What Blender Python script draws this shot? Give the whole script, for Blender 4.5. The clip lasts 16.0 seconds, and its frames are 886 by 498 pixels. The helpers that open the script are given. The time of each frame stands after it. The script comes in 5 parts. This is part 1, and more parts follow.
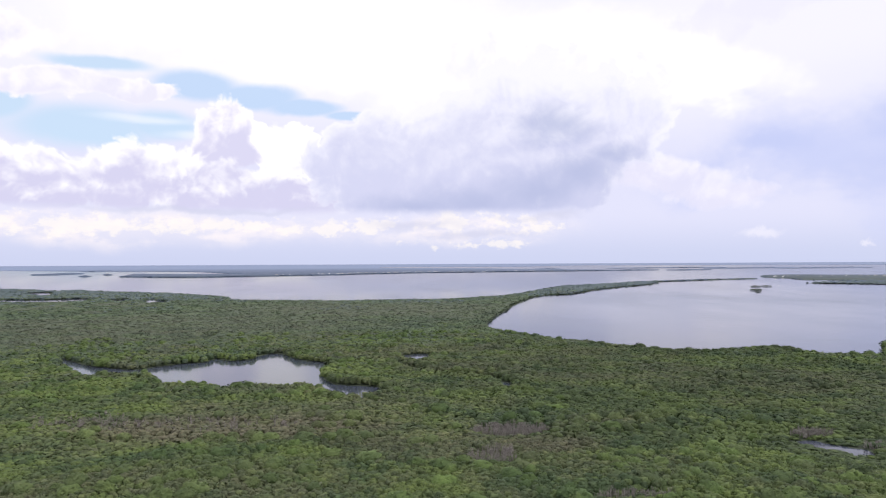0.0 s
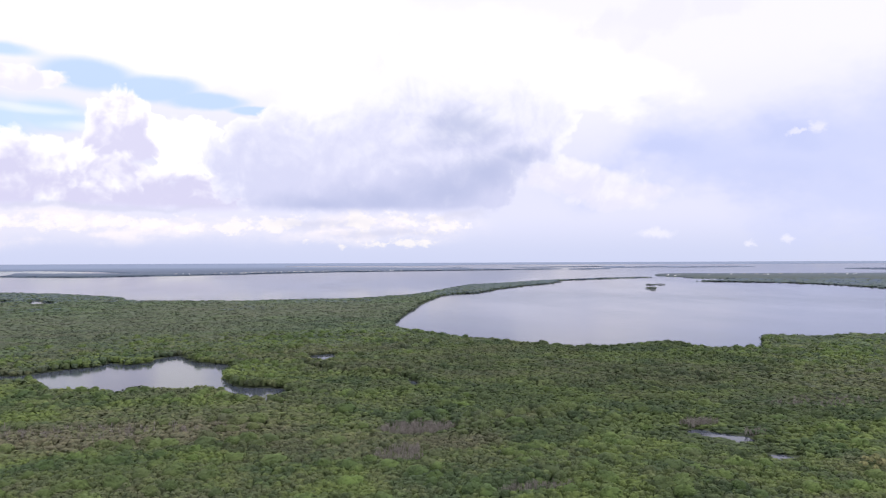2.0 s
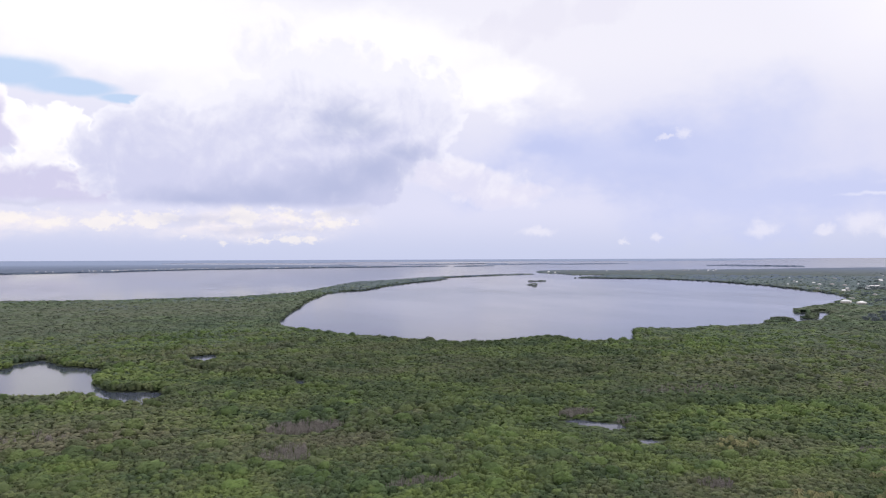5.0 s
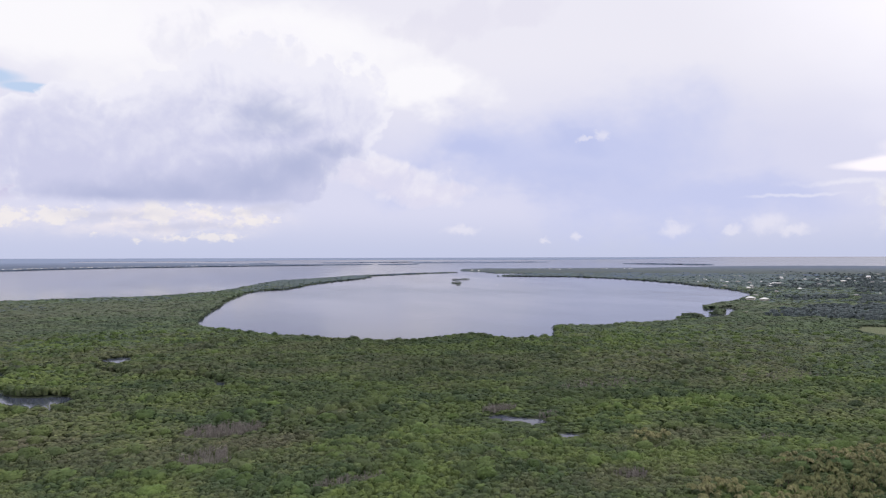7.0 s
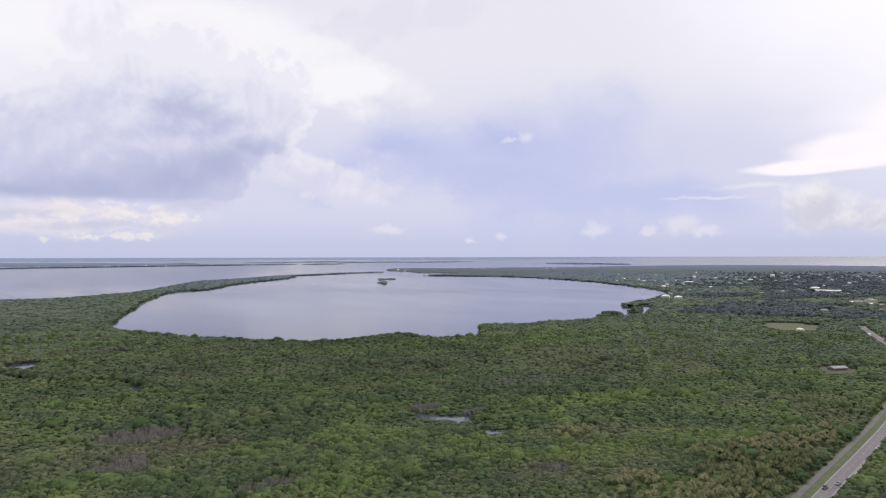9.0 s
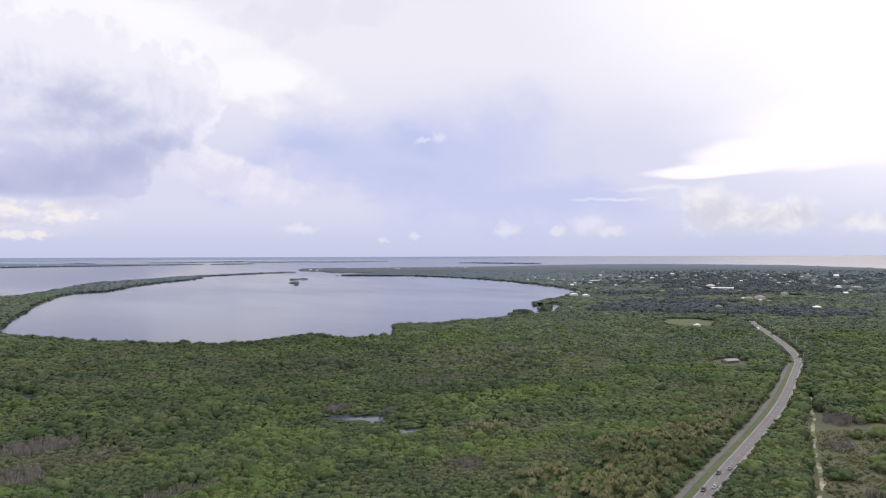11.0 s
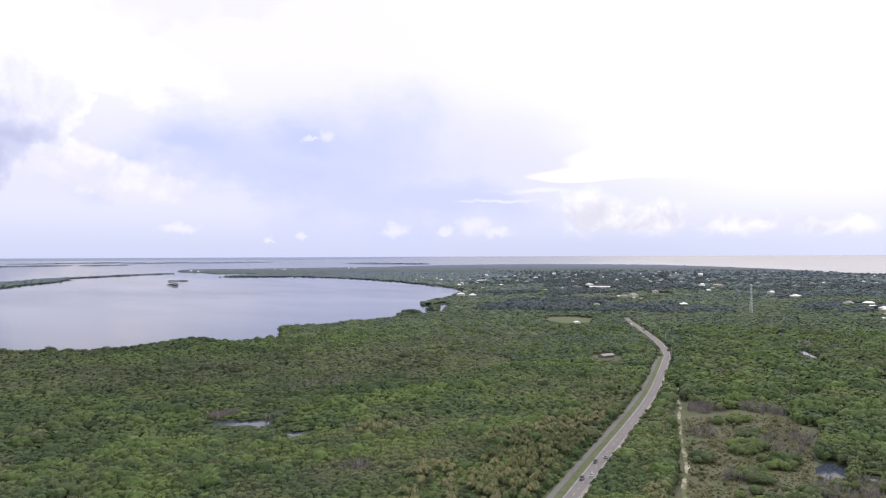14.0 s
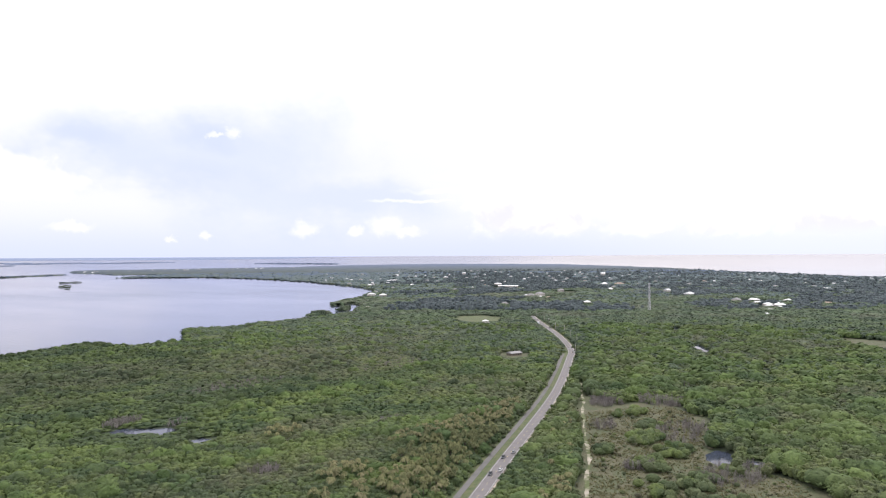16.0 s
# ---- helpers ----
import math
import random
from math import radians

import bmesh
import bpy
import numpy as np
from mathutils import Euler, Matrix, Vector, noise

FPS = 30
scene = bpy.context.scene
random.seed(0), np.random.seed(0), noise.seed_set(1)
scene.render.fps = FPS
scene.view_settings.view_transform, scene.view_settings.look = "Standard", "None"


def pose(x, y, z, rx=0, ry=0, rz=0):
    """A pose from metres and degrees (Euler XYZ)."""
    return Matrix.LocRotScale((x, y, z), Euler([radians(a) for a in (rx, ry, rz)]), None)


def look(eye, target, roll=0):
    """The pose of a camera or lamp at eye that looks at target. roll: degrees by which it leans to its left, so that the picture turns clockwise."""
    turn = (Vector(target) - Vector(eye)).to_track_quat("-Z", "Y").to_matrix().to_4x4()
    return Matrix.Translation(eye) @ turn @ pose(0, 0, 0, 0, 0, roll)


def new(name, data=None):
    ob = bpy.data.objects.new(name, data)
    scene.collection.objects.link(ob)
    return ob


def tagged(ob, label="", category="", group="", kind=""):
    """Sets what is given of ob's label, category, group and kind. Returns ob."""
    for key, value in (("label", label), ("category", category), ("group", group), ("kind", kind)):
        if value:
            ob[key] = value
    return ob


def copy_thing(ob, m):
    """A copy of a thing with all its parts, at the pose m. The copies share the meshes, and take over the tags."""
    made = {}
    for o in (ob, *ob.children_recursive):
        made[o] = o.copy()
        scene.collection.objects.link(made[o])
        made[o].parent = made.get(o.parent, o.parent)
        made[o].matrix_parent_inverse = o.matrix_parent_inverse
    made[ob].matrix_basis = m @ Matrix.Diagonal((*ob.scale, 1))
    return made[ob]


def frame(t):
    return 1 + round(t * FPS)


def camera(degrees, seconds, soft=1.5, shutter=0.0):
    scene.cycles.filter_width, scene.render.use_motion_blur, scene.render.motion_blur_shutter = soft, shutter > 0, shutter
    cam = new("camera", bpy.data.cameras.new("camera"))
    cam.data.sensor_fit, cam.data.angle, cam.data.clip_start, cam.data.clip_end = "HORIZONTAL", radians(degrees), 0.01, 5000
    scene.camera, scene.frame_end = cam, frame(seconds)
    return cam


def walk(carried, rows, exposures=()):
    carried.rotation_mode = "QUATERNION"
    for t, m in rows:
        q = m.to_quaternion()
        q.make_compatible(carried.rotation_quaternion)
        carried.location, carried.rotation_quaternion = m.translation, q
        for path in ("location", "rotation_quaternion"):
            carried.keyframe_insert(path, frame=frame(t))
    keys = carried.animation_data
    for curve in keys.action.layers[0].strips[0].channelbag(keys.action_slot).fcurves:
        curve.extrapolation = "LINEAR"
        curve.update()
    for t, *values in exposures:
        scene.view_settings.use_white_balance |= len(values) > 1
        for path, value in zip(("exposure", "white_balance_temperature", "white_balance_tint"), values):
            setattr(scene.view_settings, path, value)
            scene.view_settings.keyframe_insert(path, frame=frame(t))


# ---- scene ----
EYE = 115.0
cam = camera(64.8, 16.0, soft=1.2)
PATH = [
    (0.0, pose(0.00, 0.00, EYE + 0.00, 91.23, 0.28, -0.00)),
    (0.5, pose(0.13, -0.41, EYE + 0.08, 91.20, 0.30, -2.14)),
    (1.0, pose(0.18, -0.84, EYE + 0.18, 91.17, 0.29, -4.21)),
    (1.5, pose(0.16, -1.28, EYE + 0.28, 91.15, 0.27, -6.06)),
    (2.0, pose(0.08, -1.73, EYE + 0.39, 91.12, 0.25, -7.55)),
    (2.5, pose(-0.06, -2.19, EYE + 0.51, 91.09, 0.19, -9.22)),
    (3.0, pose(-0.24, -2.65, EYE + 0.62, 91.03, 0.18, -10.99)),
    (3.5, pose(-0.46, -3.11, EYE + 0.74, 91.00, 0.15, -12.69)),
    (4.0, pose(-0.71, -3.57, EYE + 0.85, 90.95, 0.19, -14.23)),
    (6.5, pose(-2.27, -5.80, EYE + 1.34, 90.72, 0.15, -21.11)),
    (7.0, pose(-2.62, -6.22, EYE + 1.41, 90.69, 0.15, -23.02)),
    (7.5, pose(-2.97, -6.63, EYE + 1.48, 90.69, 0.18, -24.77)),
    (8.0, pose(-3.32, -7.03, EYE + 1.53, 90.67, 0.14, -26.25)),
    (8.5, pose(-3.67, -7.42, EYE + 1.58, 90.65, 0.12, -27.55)),
    (9.0, pose(-4.02, -7.81, EYE + 1.63, 90.65, 0.13, -29.09)),
    (9.5, pose(-4.37, -8.18, EYE + 1.66, 90.64, 0.14, -30.85)),
    (12.0, pose(-6.15, -9.96, EYE + 1.81, 90.58, 0.21, -39.29)),
    (12.5, pose(-6.52, -10.30, EYE + 1.85, 90.58, 0.22, -40.63)),
    (13.0, pose(-6.91, -10.65, EYE + 1.90, 90.59, 0.23, -41.98)),
    (13.5, pose(-7.32, -11.01, EYE + 1.96, 90.58, 0.24, -43.63)),
    (14.0, pose(-7.75, -11.37, EYE + 2.03, 90.60, 0.24, -45.30)),
    (14.5, pose(-8.20, -11.74, EYE + 2.12, 90.60, 0.23, -47.13)),
    (15.0, pose(-8.70, -12.13, EYE + 2.24, 90.58, 0.28, -48.98)),
    (15.5, pose(-9.23, -12.53, EYE + 2.38, 90.55, 0.29, -50.82)),
    (16.0, pose(-9.81, -12.95, EYE + 2.55, 90.55, 0.29, -52.63)),
]
EXPOSURE = [(0.0, 0.12), (3.2, 0.19), (4.2, 0.11), (7.0, -0.06), (9.5, -0.1), (12.5, 0.05), (13.5, 0.11), (14.5, 0.28), (15.0, 0.31), (16.0, 0.45)]
walk(cam, PATH, EXPOSURE)

# ---- world and sun ----
SUN_AZ, SUN_EL = 72.0, 58.0
world = bpy.data.worlds.new("sky")
scene.world = world
world.use_nodes = True
wt = world.node_tree
wbg = wt.nodes["Background"]


def wnode(kind, **values):
    n = wt.nodes.new(kind)
    for key, value in values.items():
        setattr(n, key, value)
    return n


def wset(target, value):
    if isinstance(value, bpy.types.NodeSocket):
        wt.links.new(value, target)
    else:
        target.default_value = value


def wm(op, a, b=0.0, c=0.0, clamp=False):
    n = wnode("ShaderNodeMath", operation=op, use_clamp=clamp)
    for s, v in zip(n.inputs, (a, b, c)):
        wset(s, v)
    return n.outputs[0]


def wstep(v, lo, hi):
    n = wnode("ShaderNodeMapRange", interpolation_type="SMOOTHSTEP")
    for s, x in zip(n.inputs, (v, lo, hi)):
        wset(s, x)
    return n.outputs[0]


def wmix(f, a, b):
    n = wnode("ShaderNodeMix", data_type="RGBA")
    wset(n.inputs[0], f)
    for s, v in ((n.inputs[6], a), (n.inputs[7], b)):
        wset(s, v if isinstance(v, bpy.types.NodeSocket) else (*v, 1))
    return n.outputs[2]


_dir = wnode("ShaderNodeSeparateXYZ")
wt.links.new(wnode("ShaderNodeTexCoord").outputs["Generated"], _dir.inputs[0])
AZ = wm("MULTIPLY_ADD", wm("ARCTAN2", _dir.outputs[0], _dir.outputs[1]), 58.910, -0.00)
EL = wm("MULTIPLY_ADD", wm("ARCSINE", _dir.outputs[2]), 58.974, 0.05)


def wnoise(size, detail, dx=0.0, dy=0.0, tall=1.0, rough=0.55, z=0.0):
    c = wnode("ShaderNodeCombineXYZ")
    wset(c.inputs[0], wm("ADD", AZ, dx))
    wset(c.inputs[1], wm("MULTIPLY", wm("ADD", EL, dy), tall))
    c.inputs[2].default_value = z
    n = wnode("ShaderNodeTexNoise")
    wt.links.new(c.outputs[0], n.inputs["Vector"])
    n.inputs["Scale"].default_value, n.inputs["Detail"].default_value, n.inputs["Roughness"].default_value = 1.0 / size, detail, rough
    return n.outputs[0]


def stretch(n, k=3.0):
    return wm("MULTIPLY", wm("SUBTRACT", n, 0.5), k)


def billow(dx=0.0, dy=0.0):
    """Cauliflower heaps: about -0.5 to 0.5."""
    c = wnode("ShaderNodeCombineXYZ")
    wset(c.inputs[0], wm("ADD", wm("ADD", AZ, dx), stretch(wnoise(5.0, 4, dx, dy, z=11.0), 5.0)))
    wset(c.inputs[1], wm("ADD", wm("ADD", EL, dy), stretch(wnoise(5.0, 4, dx, dy, z=17.0), 4.0)))
    v = wnode("ShaderNodeTexVoronoi", feature="F1", voronoi_dimensions="2D")
    wt.links.new(c.outputs[0], v.inputs["Vector"])
    v.inputs["Scale"].default_value, v.inputs["Detail"].default_value, v.inputs["Roughness"].default_value = 0.30, 3.0, 0.55
    return wm("SUBTRACT", 0.5, v.outputs["Distance"])


def lobe(az, el, raz, rel, X=None, Y=None):
    """1 in the middle of an oval of sky, 0 at its rim."""
    x = wm("DIVIDE", wm("SUBTRACT", X or AZ, az), raz)
    y = wm("DIVIDE", wm("SUBTRACT", Y or EL, el), rel)
    return wm("SUBTRACT", 1.0, wm("SQRT", wm("ADD", wm("MULTIPLY", x, x), wm("MULTIPLY", y, y))))


def depth(lobes, X=None, Y=None):
    best = None
    for l in lobes:
        e = lobe(*l, X, Y)
        best = e if best is None else wm("SMOOTH_MAX", best, e, 0.2)
    return best


def cloud(lobes, ragged, lo, hi, noise_):
    return wstep(wm("ADD", depth(lobes), wm("MULTIPLY", stretch(noise_), ragged)), lo, hi)


_clear = wnode("ShaderNodeTexSky", sky_type="NISHITA")
_clear.sun_disc = False
_clear.sun_elevation, _clear.sun_rotation = radians(SUN_EL), radians(SUN_AZ)
_scaled = wnode("ShaderNodeVectorMath", operation="SCALE")
wt.links.new(_clear.outputs[0], _scaled.inputs[0])
_scaled.inputs[3].default_value = 0.12

puff = wnoise(7.0, 7, rough=0.58)
fine = wnoise(2.4, 6, z=3.0)
broad = wnoise(24.0, 4, tall=1.8, z=7.0)
streak = wnoise(9.0, 5, tall=4.5, z=5.0)
heap = billow()
relief = wm("ADD", wm("MULTIPLY", wm("SUBTRACT", heap, billow(-0.5, 0.9)), 0.8), wm("MULTIPLY", wm("SUBTRACT", puff, wnoise(7.0, 7, -0.6, 1.1, rough=0.58)), 0.8))
# wandering sky places, so that every rim is torn and heaped
WX = wm("ADD", AZ, stretch(wnoise(6.0, 7, z=21.0, rough=0.53), 9.0))
WY = wm("ADD", EL, stretch(wnoise(6.0, 7, z=27.0, rough=0.53), 7.0))

BX = wm("ADD", AZ, stretch(wnoise(16.0, 5, z=41.0, rough=0.6), 24.0))
BY = wm("ADD", EL, stretch(wnoise(16.0, 5, z=47.0, tall=1.6, rough=0.6), 13.0))
# gently wandering places, for broad soft forms and for crisp heaped rims
HX, HY = wm("MULTIPLY_ADD", wm("SUBTRACT", WX, AZ), 0.42, AZ), wm("MULTIPLY_ADD", wm("SUBTRACT", WY, EL), 0.42, EL)
SX, SY = wm("ADD", AZ, stretch(wnoise(1.6, 6, z=31.0, rough=0.6), 3.0)), wm("ADD", EL, stretch(wnoise(1.6, 6, z=37.0, rough=0.6), 2.0))


def veil(sky, lobes, colour, strength, hi=0.7, X=None, Y=None):
    """A soft patch of thin cloud or clear air."""
    return wmix(wm("MULTIPLY", wstep(depth(lobes, X or BX, Y or BY), 0.0, hi), strength), sky, colour)


# hazy lilac veil, whiter upwards
low, mid_, high = (0.60, 0.64, 0.85), (0.75, 0.755, 0.94), (0.90, 0.885, 0.985)
sky = wmix(wstep(EL, 0.0, 4.5), low, mid_)
sky = wmix(wstep(wm("ADD", EL, stretch(broad, 5.0)), 7.0, 17.0), sky, high)
sky = veil(sky, [(-12, 19, 22, 6), (8, 16, 16, 6), (21, 13.5, 8, 3)], (1.05, 1.035, 1.07), 0.9, 0.6)
# lavender blue opening in the middle of the turn
sky = veil(sky, [(29, 8, 12, 4.5), (38, 9, 13, 6), (45, 4.5, 14, 4.0)], (0.58, 0.63, 0.92), 0.82, 0.8)
sky = veil(sky, [(25.5, 7.7, 6, 1.8), (35.5, 6.0, 8, 2.2), (36, 10, 6, 2)], (0.52, 0.58, 0.89), 0.5, 0.9)
# white glare towards the sun
sky = wmix(wm("MULTIPLY", wstep(wm("ADD", wm("ADD", AZ, wm("MULTIPLY", EL, 0.9)), stretch(broad, 12.0)), 58.0, 84.0), wm("MULTIPLY_ADD", wstep(EL, 2.0, 10.0), 0.85, 0.15)), sky, (1.15, 1.12, 1.19))
sky = veil(sky, [(76, 9.4, 22, 2.9), (63, 7.0, 9, 0.8), (88, 14, 26, 8)], (1.22, 1.14, 1.20), 0.8, 0.8, WX, wm("ADD", EL, stretch(streak, 1.4)))
sky = veil(sky, [(58.5, 6.7, 6, 0.6), (63, 7.8, 7, 1.6), (71, 9.5, 11, 3.4)], (1.14, 1.07, 1.11), 0.9, 0.4, HX, wm("ADD", EL, stretch(streak, 0.7)))
# blue gap under the torn edge of the white veil
GX, GY = wm("ADD", AZ, stretch(puff, 2.0)), wm("ADD", EL, stretch(puff, 1.0))
gap = wstep(depth([(-20.0, 14.2, 4.4, 1.5), (-15.5, 13.6, 4.6, 1.25), (-11.5, 12.9, 4.0, 0.9), (-8.0, 12.3, 2.5, 0.5)], GX, GY), 0.0, 0.5)
sky = wmix(wm("MULTIPLY", gap, 0.9), sky, wmix(0.8, _scaled.outputs[0], (0.58, 0.74, 1.0)))
pale_gap = wstep(depth([(-28, 10.4, 7, 2.2), (-22.5, 11.0, 4.0, 1.5), (-33.5, 11.8, 3, 1.8), (-27, 15.2, 5, 0.7), (-38, 13, 4, 4)], GX, GY), 0.0, 0.6)
sky = wmix(wm("MULTIPLY", pale_gap, 0.95), sky, wmix(0.8, _scaled.outputs[0], (0.64, 0.80, 1.0)))
sky = veil(sky, [(-24, 11.3, 5, 0.5), (-20, 10.3, 4, 0.5)], (0.90, 0.93, 1.03), 0.6, 0.9, HX, wm("ADD", EL, stretch(streak, 1.0)))
# warm broken light under the cloud base
sky = wmix(wm("MULTIPLY", wstep(depth([(-24, 3.0, 24, 2.0), (2, 2.9, 12, 1.8)], HX, HY), 0.0, 0.8), wm("MULTIPLY_ADD", wstep(wnoise(3.2, 7, tall=1.9, z=57.0, rough=0.62), 0.40, 0.60), 0.6, 0.3)), sky, (0.97, 0.90, 0.93))
sky = wmix(wm("MULTIPLY", cloud([(-29, 3.1, 9, 1.0), (-19, 3.2, 7, 0.9), (-10, 3.0, 6, 0.7), (1.0, 3.6, 3.4, 1.0), (6.5, 3.2, 3.4, 1.0), (-6, 3.4, 4, 0.9), (3, 1.7, 6, 0.5)], 1.5, 0.15, 0.8, wnoise(1.7, 7, tall=1.4, z=63.0, rough=0.68)), 0.62), sky, (1.03, 0.96, 0.90))
flat = wstep(wm("ADD", EL, stretch(fine, 0.6)), 4.0, 4.9)


def heaps(lobes, pale, grey, lift, edge, base=None, rough=1.0, slope=0.10):
    """A bank of cumulus: white rims above, grey lilac within and below."""
    e = wm("ADD", depth(lobes, HX, HY), wm("MULTIPLY", heap, 0.36))
    e = wm("ADD", e, stretch(fine, 0.20))
    tone = wm("ADD", wm("ADD", wm("MULTIPLY", relief, 0.8 * rough), stretch(wnoise(6.0, 3, z=51.0), -0.9 * rough)), wm("ADD", wm("MULTIPLY", wm("SUBTRACT", EL, lift), slope), wm("MULTIPLY", wstep(e, 0.34, 0.0), 0.55)))
    return wm("MULTIPLY", wstep(e, 0.03, 0.03 + 0.55 * edge), base or flat), wmix(wstep(tone, -0.28, 0.60), grey, pale)


mask, tone = heaps([(-30, 13.3, 6, 1.5), (-25, 13.2, 4.5, 1.1), (-33, 16.5, 5, 2)], (0.98, 0.95, 1.02), (0.83, 0.81, 0.94), 12.5, 0.35)
sky = wmix(mask, sky, tone)
mask, tone = heaps([(-13.2, 9.6, 4.5, 3.0), (-9.5, 8.2, 3, 3.0)], (1.07, 1.05, 1.08), (0.96, 0.94, 1.03), 7.0, 0.25)
sky = wmix(mask, sky, tone)
mask, tone = heaps([(-17.6, 11.0, 3.0, 3.2), (-17.6, 8.6, 3.6, 2.6)], (1.04, 1.01, 1.06), (0.70, 0.68, 0.88), 11.4, 0.30)
sky = wmix(mask, sky, tone)
mask, tone = heaps([(-24, 7.0, 5.6, 3.6), (-31, 6.2, 7, 3.4), (-18.0, 5.8, 6.0, 3.2), (-11.5, 5.3, 5.2, 2.8), (-37, 8, 6, 5)], (1.04, 1.02, 1.06), (0.67, 0.65, 0.86), 7.0, 0.30)
sky = wmix(mask, sky, tone)
mask, tone = heaps([(3, 17, 5, 4.0), (9, 16, 7, 4.0)], (1.02, 1.0, 1.06), (0.86, 0.85, 0.97), 15.0, 0.3)
sky = wmix(wm("MULTIPLY", mask, 0.7), sky, tone)
mask, tone = heaps([(19, 6.8, 6.5, 2.4), (23, 5.6, 5, 1.6)], (0.95, 0.92, 1.0), (0.80, 0.78, 0.94), 6.0, 0.6, wstep(EL, 2.5, 5.5))
sky = wmix(wm("MULTIPLY", mask, 0.8), sky, tone)
mask, tone = heaps([(-6, 8.2, 7.0, 5.8), (1, 8.8, 9.5, 7.2), (8, 11.0, 10.5, 8.0), (14.0, 11.6, 6.6, 5.6), (7, 6.0, 10, 3.4)], (0.93, 0.92, 1.02), (0.66, 0.67, 0.88), 9.6, 0.22, None, 0.42, 0.075)
dark = wstep(wm("ADD", depth([(-2, 4.9, 9, 1.6), (3.0, 5.2, 9, 2.4), (8.0, 5.9, 7.5, 3.4), (11.5, 7.2, 5.5, 2.6), (14.0, 8.6, 3.6, 1.6), (9.5, 11.5, 5.0, 2.6)], HX, HY), wm("MULTIPLY", relief, -0.18)), 0.0, 1.0)
tone = wmix(wm("MULTIPLY", dark, 0.62), tone, (0.40, 0.45, 0.69))
sky = wmix(mask, sky, tone)
# thin bars under the base, small far puffs and faint high patches
sky = veil(sky, [(-2, 3.4, 6, 0.6), (3, 2.5, 6, 0.5), (-20, 4.5, 14, 0.4), (9, 3.9, 5, 0.5)], (0.63, 0.64, 0.81), 0.6, 0.9, WX, wm("ADD", HY, stretch(streak, 1.5)))
sky = veil(sky, [(37.0, 10.1, 0.9, 0.7), (35.6, 9.8, 1.0, 0.25), (42.6, 2.4, 1.5, 0.9), (49.2, 2.6, 1.7, 1.1), (51, 2.1, 1.8, 0.6), (46.8, 2.1, 1.0, 0.5), (35.0, 1.6, 0.8, 0.4), (32.6, 1.5, 0.6, 0.3), (25.2, 2.3, 2.2, 0.5)], (0.98, 0.94, 1.0), 0.45, 0.8, SX, SY)
_, btone = heaps([(59, 3.6, 5.0, 2.8), (65, 3.0, 6, 2.2), (74, 2.4, 6, 1.4), (84, 2.6, 7, 1.8)], (0.96, 0.94, 0.98), (0.72, 0.71, 0.82), 2.8, 0.3)
low_bank = wstep(wm("ADD", depth([(59, 3.5, 4.4, 2.9), (63.5, 2.9, 4.5, 2.1), (70, 2.4, 6, 1.4), (77, 2.2, 5, 1.1), (84, 2.4, 7, 1.5)], SX, SY), wm("MULTIPLY", heap, 0.4)), 0.0, 0.6)
sky = wmix(wm("MULTIPLY", wm("MULTIPLY", low_bank, wstep(EL, 0.9, 2.6)), 0.95), sky, btone)
sky = veil(sky, [(54, 5.5, 4.5, 0.3), (51, 4.7, 3.5, 0.22)], (0.98, 0.96, 1.03), 0.45, 0.9, WX, wm("ADD", EL, stretch(fine, 1.2)))
sky = wmix(wm("MULTIPLY", wstep(wm("ADD", depth([(21, 18.8, 3.6, 2.2), (25, 19.6, 4, 1.9), (30, 19.6, 3.4, 1.7)], WX, WY), wm("MULTIPLY", heap, 0.3)), 0.0, 0.45), 0.5), sky, (0.82, 0.80, 0.93))
wt.links.new(sky, wbg.inputs[0])
wbg.inputs[1].default_value = 0.97

sun = new("sun", bpy.data.lights.new("sun", "SUN"))
sun.data.energy, sun.data.angle, sun.data.color = 1.1, radians(12), (1.0, 0.95, 0.88)
_s = (math.sin(radians(SUN_AZ)) * math.cos(radians(SUN_EL)), math.cos(radians(SUN_AZ)) * math.cos(radians(SUN_EL)), math.sin(radians(SUN_EL)))
sun.matrix_world = look(tuple(900 * c for c in _s), (0, 0, 0))

# ---- plan: flat metres, camera over the origin; past 2.4 km the plan is drawn together and lifted towards the horizon ----
NEAR_FLAT, RIM = 2400.0, 4900.0
_d = np.linspace(0.0, RIM - 2.0, 6000)
_k = np.clip((_d - NEAR_FLAT) / (RIM - NEAR_FLAT), 0, 1) ** 2
_D = _d / (1 - _k)


def drawn(D):
    """Radius at which a thing D metres off is set."""
    return np.interp(D, _D, _d)


def plan(d):
    return np.interp(d, _d, _D)


def lay(X, Y, z=0.0):
    """Plan metres to world places, with the scale there."""
    X, Y = np.asarray(X, float), np.asarray(Y, float)
    D = np.maximum(np.hypot(X, Y), 1e-6)
    s = drawn(D) / D
    k = np.clip((D * s - NEAR_FLAT) / (RIM - NEAR_FLAT), 0, 1) ** 2
    return X * s, Y * s, EYE * k + z * s, s


def lattice(ix, iy, seed):
    h = (ix.astype(np.int64) * 374761393 + iy.astype(np.int64) * 668265263 + seed * 1442695041) & 0x7FFFFFFF
    h = ((h ^ (h >> 13)) * 1274126177) & 0x7FFFFFFF
    return ((h ^ (h >> 16)) & 0xFFFF) / 65535.0


